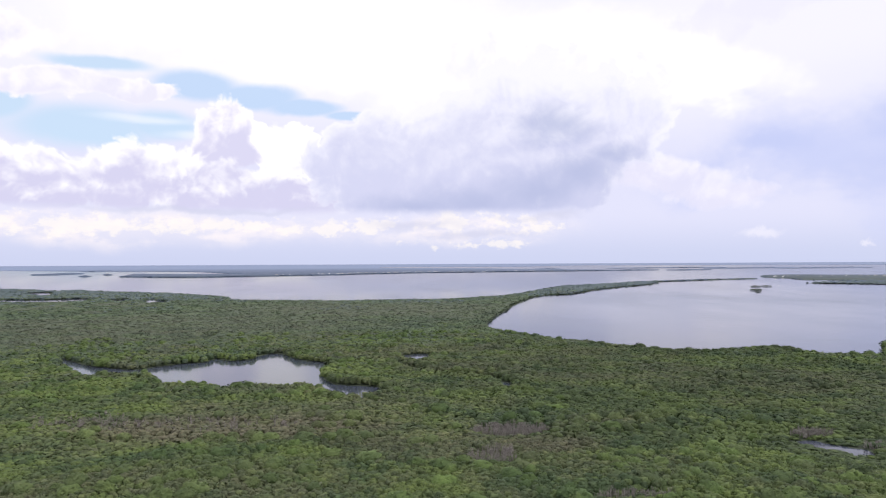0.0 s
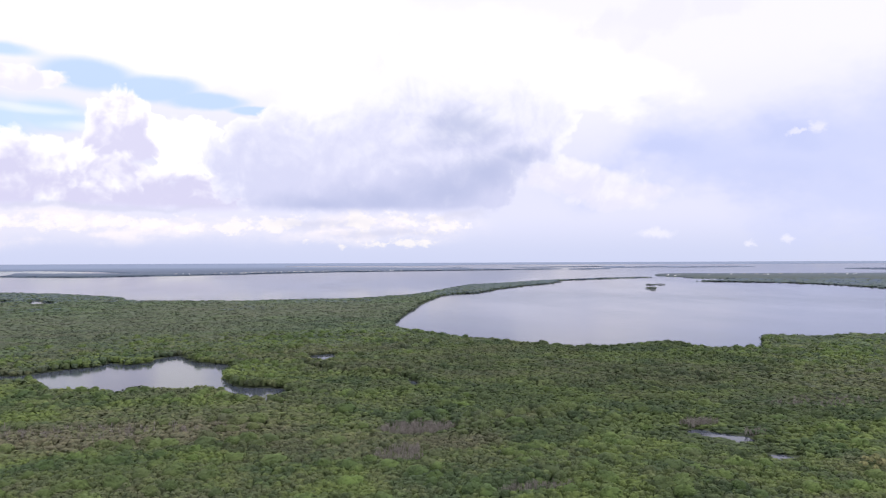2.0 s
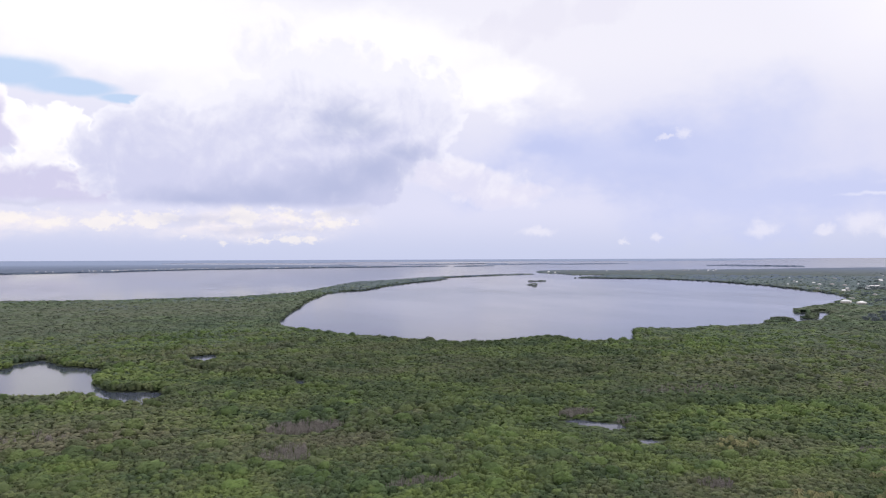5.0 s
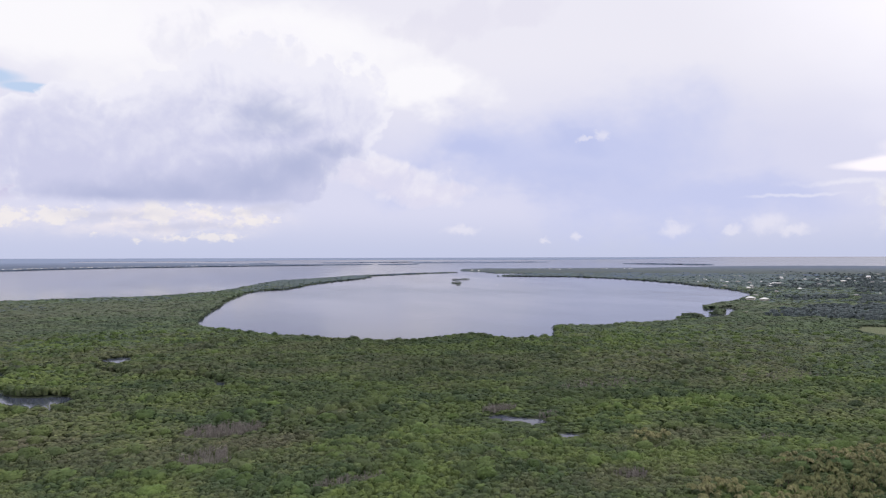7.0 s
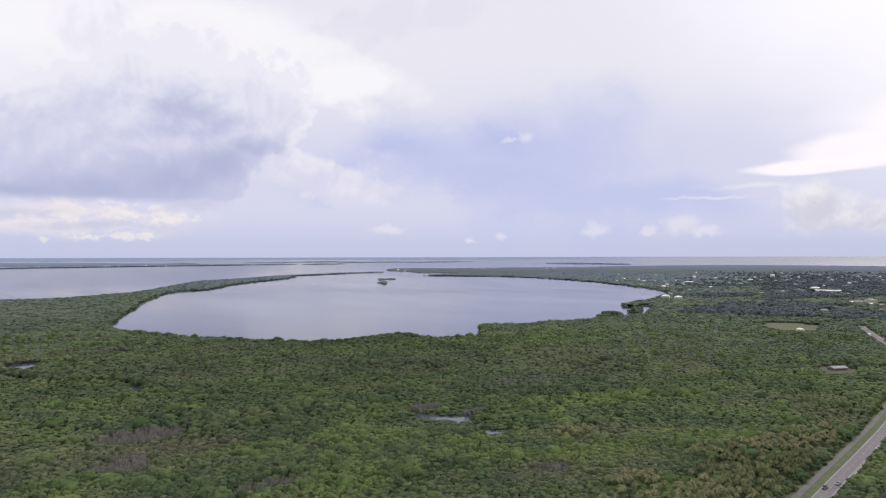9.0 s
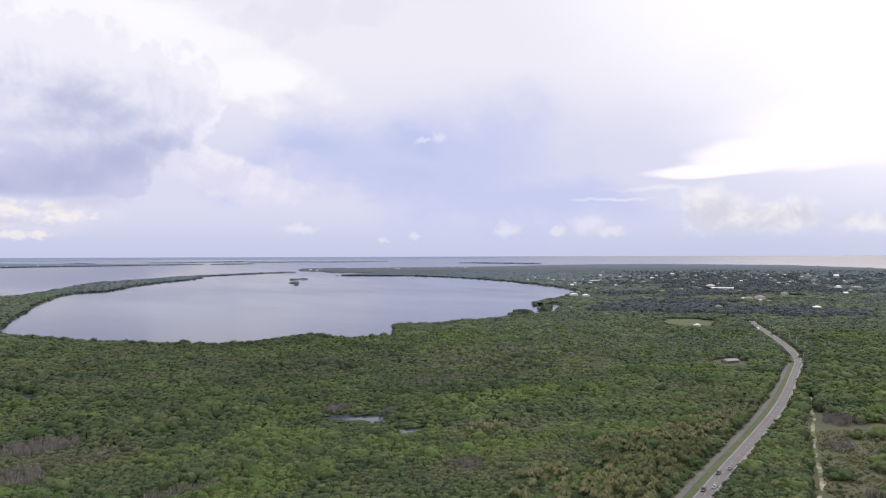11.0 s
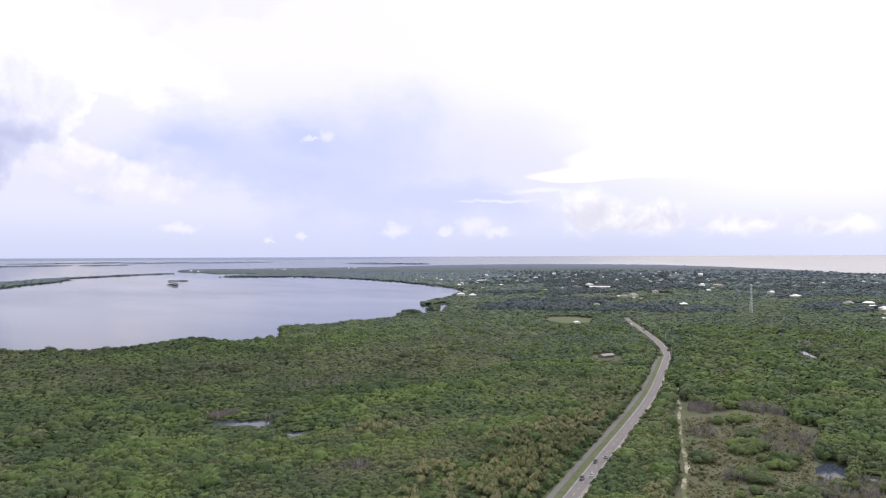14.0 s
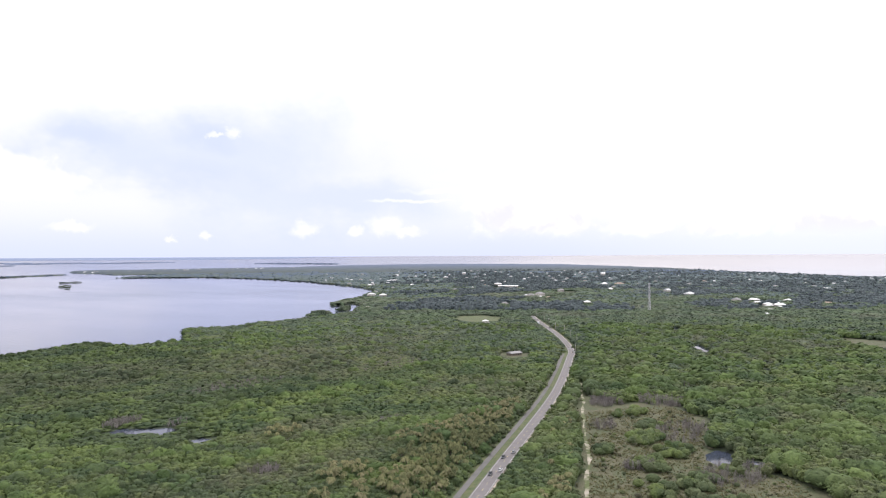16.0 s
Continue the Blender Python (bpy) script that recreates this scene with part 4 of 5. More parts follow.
# crowns sorted by distance into the haze-painted leaf colours
for lo_, hi_, mat, label in ((0, 900, LEAF, "green mangrove woods behind the canopy"), (900, 2500, HAZE_LEAF, "green mangrove woods round the bay, greyed by painted haze"), (2500, 5200, HAZE_WOODS, "dark green, haze-tinted woods on the far side of the bay"), (5200, 99999, HAZE_BLUE_WOODS, "haze-blue woods on the farthest shores")):
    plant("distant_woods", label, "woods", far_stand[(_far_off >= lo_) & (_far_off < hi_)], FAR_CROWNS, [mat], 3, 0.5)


def row_of_woods(a, b, half, gap, tall, rng):
    """Crowns crowded along a line of far shore, lower towards its ends."""
    a, b = np.array(a, float), np.array(b, float)
    far = math.hypot(*(a + b) / 2)
    n = max(10, int(math.hypot(*(b - a)) / gap))
    u = np.sort(rng.random(n))
    swell = np.clip(np.minimum(u, 1 - u) * 12, 0.35, 1) * rng.uniform(0.7, 1.1, n)
    side = rng.uniform(-1.0, 0.1, n) * half
    q = a + (b - a) * u[:, None] + ((a + b) / 2 / far) * -side[:, None]
    return np.stack([q[:, 0], q[:, 1], far * 0.0016 * rng.uniform(0.7, 1.3, n), tall * swell, rng.random(n), rng.uniform(0, 0.2, n)], 1)


_rng = np.random.default_rng(29)
plant("island_woods", "low haze-blue woods on the far islands", "woods", np.vstack([row_of_woods(a, b, half, 16, 12, _rng) for a, b, half in ISLANDS]), FAR_CROWNS, [HAZE_BLUE_WOODS], 31, 0.5)
plant("coast_woods", "dark haze-tinted woods along the far coast of the sound", "woods", np.vstack([row_of_woods(a, b, 160, 14, 8, _rng) for a, b in zip(FAR_LAND[:10], FAR_LAND[1:10])]), FAR_CROWNS, [HAZE_BLUE_WOODS], 32, 0.5)
_gulf = [g for g in GULF_SHORE if g[0] > 3800 and 100 < g[1] < 5700]
_rows = np.vstack([row_of_woods(np.array(a) * 0.985, np.array(b) * 0.985, 60, 26, 14, _rng) for a, b in zip(_gulf, _gulf[1:])])
_rows[:, 3] *= 0.45 + 0.5 * (vnoise(_rows[:, 0] / 130, _rows[:, 1] / 130, 15) > 0.62) * _rng.uniform(0.5, 1, len(_rows))
_rows = _rows[shore(_rows[:, 0], _rows[:, 1]) > 4]
_rows[:, 2] *= 0.8
plant("shore_pines", "dark haze-tinted uneven pines along the beach of the open sea", "trees", _rows, FAR_CROWNS, [HAZE_WOODS], 33, 0.6)
plant("mangrove_canopy", "mangrove crowns below the viewpoint", "mangrove forest", under_stand, FAR_CROWNS, [LEAF], 4)


# ---- things ----
def set_out(ob, poses):
    """The thing at the first pose, copies at the others."""
    for m in poses[1:]:
        copy_thing(ob, m)
    ob.matrix_basis = poses[0]


def part(name, mesh, parent, label=""):
    ob = new(name, mesh)
    ob.parent = parent
    if label:
        ob["label"] = label
    return ob


def bm_mesh(name, bm, mat, smooth=False):
    me = bpy.data.meshes.new(name)
    bm.normal_update()
    bm.to_mesh(me)
    bm.free()
    me.materials.append(mat)
    me.polygons.foreach_set("use_smooth", np.full(len(me.polygons), smooth))
    return me


def box(bm, x0, y0, z0, x1, y1, z1, bevel=0.0):
    r = bmesh.ops.create_cube(bm, size=1.0)
    bmesh.ops.transform(bm, matrix=Matrix.LocRotScale(((x0 + x1) / 2, (y0 + y1) / 2, (z0 + z1) / 2), None, (x1 - x0, y1 - y0, z1 - z0)), verts=r["verts"])
    if bevel:
        bmesh.ops.bevel(bm, geom=list({e for v in r["verts"] for e in v.link_edges}), offset=bevel, segments=2, affect="EDGES")
    return r["verts"]


def boxes(name, mat, *items, bevel=0.0):
    bm = bmesh.new()
    for b in items:
        box(bm, *b, bevel)
    return bm_mesh(name, bm, mat)


def tube(bm, a, b, ra, rb, seg=6):
    a, b = Vector(a), Vector(b)
    q = (b - a).to_track_quat("Z", "Y").to_matrix()
    rings = []
    for c, r in ((a, ra), (b, rb)):
        rings.append([bm.verts.new(c + q @ Vector((r * math.cos(2 * math.pi * k / seg), r * math.sin(2 * math.pi * k / seg), 0))) for k in range(seg)])
    for k in range(seg):
        bm.faces.new((rings[0][k], rings[0][(k + 1) % seg], rings[1][(k + 1) % seg], rings[1][k]))
    bm.faces.new(rings[1])
    return rings


def tube_mesh(name, mat, *rods, seg=6):
    bm = bmesh.new()
    for a, b, ra, rb in rods:
        tube(bm, a, b, ra, rb, seg)
    return bm_mesh(name, bm, mat, True)


WHITE_ROOF = plain("white_metal_roof", (0.78, 0.78, 0.78), 0.45, 0.0, 0.12, 2.0)
GREY_ROOF = plain("grey_shingle_roof", (0.34, 0.33, 0.33), 0.8, 0.0, 0.2, 1.0)
TAN_ROOF = plain("tan_tile_roof", (0.42, 0.33, 0.26), 0.8, 0.0, 0.2, 1.0)
WALL_PAINT = plain("pale_stucco", (0.62, 0.58, 0.53), 0.85, 0.0, 0.12, 1.5)
TIMBER = plain("weathered_timber", (0.26, 0.22, 0.18), 0.85, 0.0, 0.3, 0.4)
STEEL = plain("galvanised_steel", (0.50, 0.50, 0.52), 0.5, 0.6, 0.15, 0.5)
RUST_RED = plain("red_tower_paint", (0.42, 0.20, 0.17), 0.6, 0.0, 0.2, 0.8)
DARK_GLASS = plain("dark_window_glass", (0.03, 0.035, 0.04), 0.12, 0.0, 0.1, 1.0)
RUBBER = plain("tyre_rubber", (0.025, 0.025, 0.025), 0.85, 0.0, 0.2, 0.1)
CAR_WHITE = plain("white_car_paint", (0.78, 0.78, 0.78), 0.3, 0.0, 0.05, 1.0)
CAR_DARK = plain("dark_car_paint", (0.05, 0.055, 0.065), 0.3, 0.0, 0.1, 1.0)
CAR_GREY = plain("silver_car_paint", (0.42, 0.43, 0.45), 0.3, 0.4, 0.08, 1.0)
LAMP_GREY = plain("light_lens", (0.75, 0.74, 0.70), 0.2, 0.0, 0.05, 0.1)
LAMP_RED = plain("red_lens", (0.4, 0.03, 0.02), 0.25, 0.0, 0.05, 0.1)
BUOY_WHITE = plain("gelcoat", (0.75, 0.75, 0.76), 0.35, 0.0, 0.08, 0.5)


# cars
def car_mesh(name, mat, outline, half, tuck):
    """A body lofted along its width from a side outline."""
    bm = bmesh.new()
    rows = []
    for y, k in ((-half, tuck), (-half * 0.86, 0.0), (half * 0.86, 0.0), (half, tuck)):
        rows.append([bm.verts.new((x * (1 - 0.03 * (k > 0)), y, z - k * (z - 0.55) * 0.5)) for x, z in outline])
    n = len(outline)
    for a, b in zip(rows, rows[1:]):
        for i in range(n):
            bm.faces.new((a[i], a[(i + 1) % n], b[(i + 1) % n], b[i]))
    bm.faces.new(rows[0][::-1])
    bm.faces.new(rows[-1])
    bmesh.ops.recalc_face_normals(bm, faces=bm.faces)
    return bm_mesh(name, bm, mat)


def car(label, paint, tall):
    root = tagged(new("car"), label, "car", "cars on the road")
    h = 1.72 if tall else 1.45
    part("body", car_mesh("body", paint, [(-2.25, 0.35), (-2.3, 0.75), (-2.2, 0.98), (-1.2, 1.02), (1.0, 1.0), (2.1, 0.86), (2.3, 0.62), (2.25, 0.32)], 0.9, 0.12), root)
    roof = [(-2.0, 1.0), (-1.75, h - 0.06), (-1.2, h), (0.3, h), (1.15, 1.0)] if tall else [(-1.65, 1.0), (-1.0, h - 0.05), (-0.6, h), (0.25, h), (1.15, 0.99)]
    part("cabin", car_mesh("cabin", DARK_GLASS, roof, 0.78, 0.1), root, "dark tinted windows")
    part("roof_panel", boxes("roof_panel", paint, (roof[2][0] - 0.15, -0.62, h - 0.02, 0.32, 0.62, h + 0.03), bevel=0.02), root)
    wheel_me = tube_mesh("tyre", RUBBER, ((0, -0.11, 0), (0, 0.11, 0), 0.33, 0.33), seg=14)
    rim_me = tube_mesh("rim", STEEL, ((0, -0.12, 0), (0, 0.12, 0), 0.19, 0.19), seg=10)
    for x in (-1.38, 1.4):
        for y in (-0.82, 0.82):
            w = part("wheel", wheel_me, root)
            w.location = (x, y, 0.33)
            part("rim", rim_me, w)
    for y in (-0.62, 0.62):
        part("headlight", boxes("headlight", LAMP_GREY, (2.2, y - 0.17, 0.62, 2.31, y + 0.17, 0.76), bevel=0.02), root, "clear headlight")
        part("tail_light", boxes("tail_light", LAMP_RED, (-2.31, y - 0.15, 0.72, -2.2, y + 0.15, 0.88), bevel=0.02), root, "red tail light")
    return root


def road_pose(index, off, turn=0.0):
    p = ROAD_LINE[index]
    t = ROAD_LINE[index + 1] - ROAD_LINE[index - 1]
    t = t / np.hypot(*t)
    q = p + np.array((-t[1], t[0])) * off
    return pose(q[0], q[1], 0.68, 0, 0, math.degrees(math.atan2(t[1], t[0])) + turn)


def road_index(x, y):
    return int(np.argmin(np.hypot(ROAD_LINE[:, 0] - x, ROAD_LINE[:, 1] - y)))


white_car = car("white saloon car driving on the asphalt road", CAR_WHITE, False)
dark_car = car("dark off-road car driving on the asphalt road", CAR_DARK, True)
grey_car = car("silver saloon car driving on the asphalt road", CAR_GREY, False)
dark_car.matrix_basis = road_pose(road_index(301.4, 196.5), 1.75, 180)
white_car.matrix_basis = road_pose(road_index(309.7, 193.7), -1.75)
grey_car.matrix_basis = road_pose(road_index(344.8, 208.6), -1.75)
copy_thing(dark_car, road_pose(road_index(330.3, 208), 1.75, 180))
copy_thing(white_car, road_pose(road_index(748.3, 380.9), -1.75))
copy_thing(grey_car, road_pose(road_index(774, 396.3), 1.75, 180))
copy_thing(dark_car, road_pose(road_index(978.9, 529.7), -1.75))


# houses
def roof_mesh(name, mat, w, l, z, rise, hip, eave=0.6):
    """A hipped or gabled roof with thickness, ridge along y."""
    bm = bmesh.new()
    a, b = w / 2 + eave, l / 2 + eave
    r = max(b - (a if hip else 0.0), 0.2)
    low = [bm.verts.new(c) for c in ((-a, -b, z - 0.18), (a, -b, z - 0.18), (a, b, z - 0.18), (-a, b, z - 0.18))]
    rim = [bm.verts.new(c) for c in ((-a, -b, z), (a, -b, z), (a, b, z), (-a, b, z))]
    top = [bm.verts.new((0, -r, z + rise)), bm.verts.new((0, r, z + rise))]
    for k in range(4):
        bm.faces.new((low[k], low[(k + 1) % 4], rim[(k + 1) % 4], rim[k]))
    bm.faces.new(low[::-1])
    bm.faces.new((rim[0], rim[1], top[0]))
    bm.faces.new((rim[1], rim[2], top[1], top[0]))
    bm.faces.new((rim[2], rim[3], top[1]))
    bm.faces.new((rim[3], rim[0], top[0], top[1]))
    return bm_mesh(name, bm, mat)


def house(name, label, w, l, h, rise, roof, hip=True, stilts=0.0, wall=None, group="", windows=True):
    root = tagged(new(name), label, "house", group)
    if stilts:
        post = boxes("stilt", TIMBER, (-0.15, -0.15, 0, 0.15, 0.15, stilts))
        for x in (-w / 2 + 0.4, w / 2 - 0.4):
            for y in np.linspace(-l / 2 + 0.4, l / 2 - 0.4, 3):
                part("stilt", post, root).location = (x, y, 0)
    part("wall", boxes("wall", wall or WALL_PAINT, (-w / 2, -l / 2, stilts, w / 2, l / 2, stilts + h)), root)
    part("roof", roof_mesh("roof", roof, w, l, stilts + h, rise, hip), root)
    pane = boxes("window", DARK_GLASS, (-0.04, -0.6, -0.6, 0.04, 0.6, 0.6))
    for side in (-1, 1):
        for y in np.arange(-l / 2 + 2.0, l / 2 - 1.0, 3.4) if windows else ():
            part("window", pane, root).location = (side * (w / 2 + 0.02), y, stilts + h * 0.55)
    part("door", boxes("door", TIMBER, (-0.5, -l / 2 - 0.05, stilts, 0.5, -l / 2 + 0.02, stilts + 2.05)), root)
    return root


def place(X, Y, z=0.4, turn=0.0, size=1.0):
    x, y, w, s = (float(v) for v in lay(X, Y, z))
    return pose(x, y, w, 0, 0, turn) @ Matrix.Scale(s * size, 4)


TOWN_KINDS = [house("house", "pale house with a white hipped roof among trees", 13, 17, 5.5, 3.2, WHITE_ROOF, group="houses of the town"),
              house("house", "pale house with a grey shingle roof among trees", 12, 20, 6.5, 3.6, GREY_ROOF, group="houses of the town"),
              house("house", "long house with a tan tiled roof among trees", 14, 26, 5.5, 3.5, TAN_ROOF, group="houses of the town"),
              house("house", "tall stilted house with a white metal roof", 12, 14, 6.0, 4.0, WHITE_ROOF, False, 3.0, group="houses of the town"),
              house("house", "low long pale building with a white gabled roof", 14, 34, 4.5, 2.5, WHITE_ROOF, False, group="houses of the town"),
              house("cottage", "small white roofed cottage on the far coast", 12, 16, 5.5, 3.5, WHITE_ROOF, group="cottages of the far coast", windows=False),
              house("cottage", "pale cottage with a grey roof on the far coast", 13, 18, 7.0, 3.5, GREY_ROOF, group="cottages of the far coast", windows=False)]
# plan place, kind, turn, size
TOWN = [(1728, 1005.7, 4, 60, 0.8), (1747, 980.1, 1, 70, 1.2), (2003, 1048.7, 1, 50, 0.9), (1671, 910.5, 2, 60, 0.6), (1522, 724.8, 0, 30, 1.0),
        (1961, 625.2, 0, 75, 1.5), (1769, 450.5, 1, 85, 1.2), (2857, 2161, 0, 30, 1.3), (2993, 2609, 3, 20, 1.0), (2978, 2459, 0, 10, 0.9), (3412, 2441, 3, 30, 1.3),
        (3618, 1637, 3, 30, 1.6), (2532, 1077.5, 2, 60, 1.3), (2306, 999.2, 1, 70, 0.9), (2082, 731.1, 3, 70, 1.1), (1514, 319.2, 0, 80, 0.8), (1393.8, 299.5, 3, 80, 0.6),
        (1692, 978.7, 1, 20, 1.0), (1671, 936.5, 0, 20, 0.7), (1004, 668, 0, 50, 0.6), (1378.7, 866.3, 1, 30, 0.8)]
town_rng = random.Random(5)
for k in range(190):
    az = radians(town_rng.uniform(43, 86))
    far = town_rng.triangular(1750, 6200, 3200)
    X, Y = far * math.sin(az), far * math.cos(az)
    TOWN.append((X, Y, town_rng.choice((5, 6) if far > 3300 else (0, 1, 1, 2, 1, 3, 4)), town_rng.uniform(0, 180), town_rng.uniform(0.5, 0.9)))
for k in range(60):
    X = town_rng.uniform(2300, 4700)
    TOWN.append((X, 5560 + town_rng.uniform(-380, 60), town_rng.choice((5, 5, 6)), town_rng.uniform(0, 180), town_rng.uniform(0.9, 1.4)))
_coast = spline(FAR_LAND[2:10], 40.0)
for k in range(150):
    i = int(town_rng.triangular(0, len(_coast) - 1, 0.35 * len(_coast)))
    q = _coast[i] * (1 + town_rng.uniform(0.012, 0.05))
    TOWN.append((q[0] + town_rng.uniform(-40, 40), q[1], town_rng.choice((5, 5, 6)), town_rng.uniform(0, 180), town_rng.uniform(0.9, 1.6)))
_tx, _ty = np.array([t[0] for t in TOWN]), np.array([t[1] for t in TOWN])
_dry_land = shore(_tx, _ty) > 12
for k, kind_ in enumerate(TOWN_KINDS):
    set_out(kind_, [place(X, Y, 0.4, turn, size) for (X, Y, i, turn, size), ok in zip(TOWN, _dry_land) if ok and i == k])

market = house("market_hall", "long market hall with a bright white flat-pitched roof", 26, 72, 6, 2.2, WHITE_ROOF, False)
market.matrix_basis = place(2166, 1349.7, 0.4, 31)
annex = house("market_annex", "white hipped annex beside the long market hall", 18, 30, 6, 3.5, WHITE_ROOF)
annex.matrix_basis = place(2310, 1486.7, 0.4, 31)
lodge = house("lodge", "white roofed lodge in a clearing of tall trees", 13, 24, 6, 3.5, WHITE_ROOF, group="lodges")
set_out(lodge, [place(X, Y, 0.4, turn, size) for X, Y, turn, size in ((1817, 421.7, 12, 1.0), (1708, 387.3, 8, 0.9), (1683, 361, 70, 0.9), (1662, 331.8, 10, 1.0), (1643, 349.4, 75, 0.8), (1717, 352.1, 20, 0.9), (1618, 320, 5, 0.7), (1845, 351.7, 80, 0.9))])
shelter = house("beach_house", "white hipped beach house standing on timber stilts", 16, 22, 4.5, 4.0, WHITE_ROOF, True, 4.5, group="beach houses")
set_out(shelter, [place(1443.9, 1354.1, 0.4, 35), place(1456.4, 1320.6, 0.4, 60, 0.85)])
shed = house("shed", "small pale shed on a sandy landing", 6, 9, 3, 1.6, WALL_PAINT, False, 0.0)
shed.matrix_basis = place(1128, 1070, 0.4, 45)
hut = house("hut", "low dark hut with a worn grey roof in a clearing", 9, 16, 2.8, 1.8, GREY_ROOF, False, 0.0, TIMBER)
hut.matrix_basis = place(693.1, 419.4, 0.4, 72)


# sandy landing by the cove
def patch(name, label, X, Y, rx, ry, turn, mat, seed):
    rng = random.Random(seed)
    bm = bmesh.new()
    rim = []
    for k in range(18):
        a = 2 * math.pi * k / 18
        q = rng.uniform(0.75, 1.15)
        rim.append(bm.verts.new((rx * q * math.cos(a), ry * q * math.sin(a), 0)))
    top = bm.verts.new((0, 0, 0.12))
    for k in range(18):
        bm.faces.new((rim[k], rim[(k + 1) % 18], top))
    ob = tagged(new(name, bm_mesh(name, bm, mat, True)), label, "ground", kind="structure")
    ob.matrix_basis = place(X, Y, 0.56, turn)
    return ob


patch("sand_landing", "bare pale sand at the landing by the cove", 1140, 1064, 24, 11, -40, SAND, 3)
patch("sand_patch", "bare sandy ground among the scrub", 1212.2, 924.5, 24, 8, -40, SAND, 4)


# lattice tower
def lattice_tower(height, foot, head, bays):
    root = tagged(new("radio_tower"), "tall grey and red lattice radio tower above trees", "tower")
    rod = tube_mesh("brace", STEEL, ((0, 0, 0), (0, 0, 1), 0.07, 0.07), seg=5)

    def corner(k, u):
        r = foot + (head - foot) * u
        a = radians(90 + 120 * k)
        return Vector((r * math.cos(a), r * math.sin(a), height * u))

    for k in range(3):
        bm = bmesh.new()
        for i in range(bays):
            tube(bm, corner(k, i / bays), corner(k, (i + 1) / bays), 0.32, 0.32, 6)
        part("leg", bm_mesh("leg", bm, STEEL, True), root)
    for i in range(bays):
        for k in range(3):
            for a, b in ((corner(k, i / bays), corner((k + 1) % 3, (i + 1) / bays)), (corner(k, (i + 1) / bays), corner((k + 1) % 3, (i + 1) / bays))):
                ob = part("brace", rod, root)
                ob.matrix_basis = Matrix.LocRotScale(a, (b - a).to_track_quat("Z", "Y"), (2.4, 2.4, (b - a).length))
    part("mast", tube_mesh("mast", RUST_RED, ((0, 0, height - 1), (0, 0, height + 4), 0.15, 0.05)), root, "red top mast")
    panel = boxes("antenna", CAR_WHITE, (-0.25, -0.15, -1.2, 0.25, 0.15, 1.2), bevel=0.03)
    for z in (height - 2, height - 9, height - 16):
        for k in range(6):
            a = radians(60 * k)
            ob = part("antenna", panel, root, "white panel antenna")
            ob.matrix_basis = pose(2.0 * math.cos(a), 2.0 * math.sin(a), z, 0, 0, 60 * k + 90)
        part("platform", tube_mesh("platform", STEEL, ((0, 0, z - 1.5), (0, 0, z - 1.35), 1.9, 1.9), seg=12), root)
    return root


lattice_tower(61, 3.6, 1.1, 17).matrix_basis = place(1352.4, 508, 0.3)


# utility poles
POLE_GREY = plain("silvered_timber", (0.40, 0.37, 0.34), 0.85, 0.0, 0.2, 0.5)
def pole(tall):
    root = tagged(new("utility_pole"), "weathered timber utility pole beside the road", "utility pole", "poles along the road")
    part("shaft", tube_mesh("shaft", POLE_GREY, ((0, 0, 0), (0, 0, tall), 0.26, 0.18), seg=8), root)
    part("crossarm", boxes("crossarm", TIMBER, (-1.3, -0.07, tall - 0.9, 1.3, 0.07, tall - 0.75), bevel=0.01), root)
    ins = tube_mesh("insulator", BUOY_WHITE, ((0, 0, 0), (0, 0, 0.25), 0.07, 0.04), seg=8)
    for x in (-1.15, 0.4, 1.15):
        part("insulator", ins, root).location = (x, 0, tall - 0.75)
    part("transformer", tube_mesh("transformer", STEEL, ((0.35, 0, tall - 2.4), (0.35, 0, tall - 1.4), 0.28, 0.28), seg=10), root)
    return root


set_out(pole(13.0), [pose(X, Y, 0.3, 0, 0, 25 + 5 * k) for k, (X, Y) in enumerate(((738, 362.9), (825.1, 404.3), (876.3, 440.2), (932.7, 478.4), (956.3, 506.1), (1016.8, 550.6), (1081.2, 595.3), (1152.9, 651.5)))])


# boats on the bay and roadside panels
def boat():
    root = tagged(new("boat"), "small white motor boat lying on the bay", "boat", "boats on the bay")
    bm = bmesh.new()
    rings = [[bm.verts.new((x, s * w, z)) for s, z in ((-1, 0.9), (-0.8, 0.1), (0.8, 0.1), (1, 0.9))] for x, w in ((-3, 1.1), (-1, 1.25), (1.5, 1.0), (3.2, 0.15))]
    for a, b in zip(rings, rings[1:]):
        for i in range(3):
            bm.faces.new((a[i], a[i + 1], b[i + 1], b[i]))
    for a, b in zip(rings, rings[1:]):
        bm.faces.new((a[3], a[0], b[0], b[3]))
    bm.faces.new(rings[0])
    bm.faces.new(rings[-1][::-1])
    bmesh.ops.recalc_face_normals(bm, faces=bm.faces)
    part("hull", bm_mesh("hull", bm, BUOY_WHITE), root)
    part("console", boxes("console", BUOY_WHITE, (-0.4, -0.45, 0.9, 0.5, 0.45, 1.9), bevel=0.08), root)
    part("canopy", boxes("canopy", WHITE_ROOF, (-1.2, -0.9, 2.4, 1.0, 0.9, 2.48), bevel=0.03), root)
    part("canopy_post", tube_mesh("canopy_post", STEEL, ((0, -0.5, 0.9), (0, -0.5, 2.42), 0.04, 0.04)), root)
    part("motor", boxes("motor", CAR_DARK, (-3.5, -0.25, 0.5, -3.0, 0.25, 1.4), bevel=0.06), root)
    return root


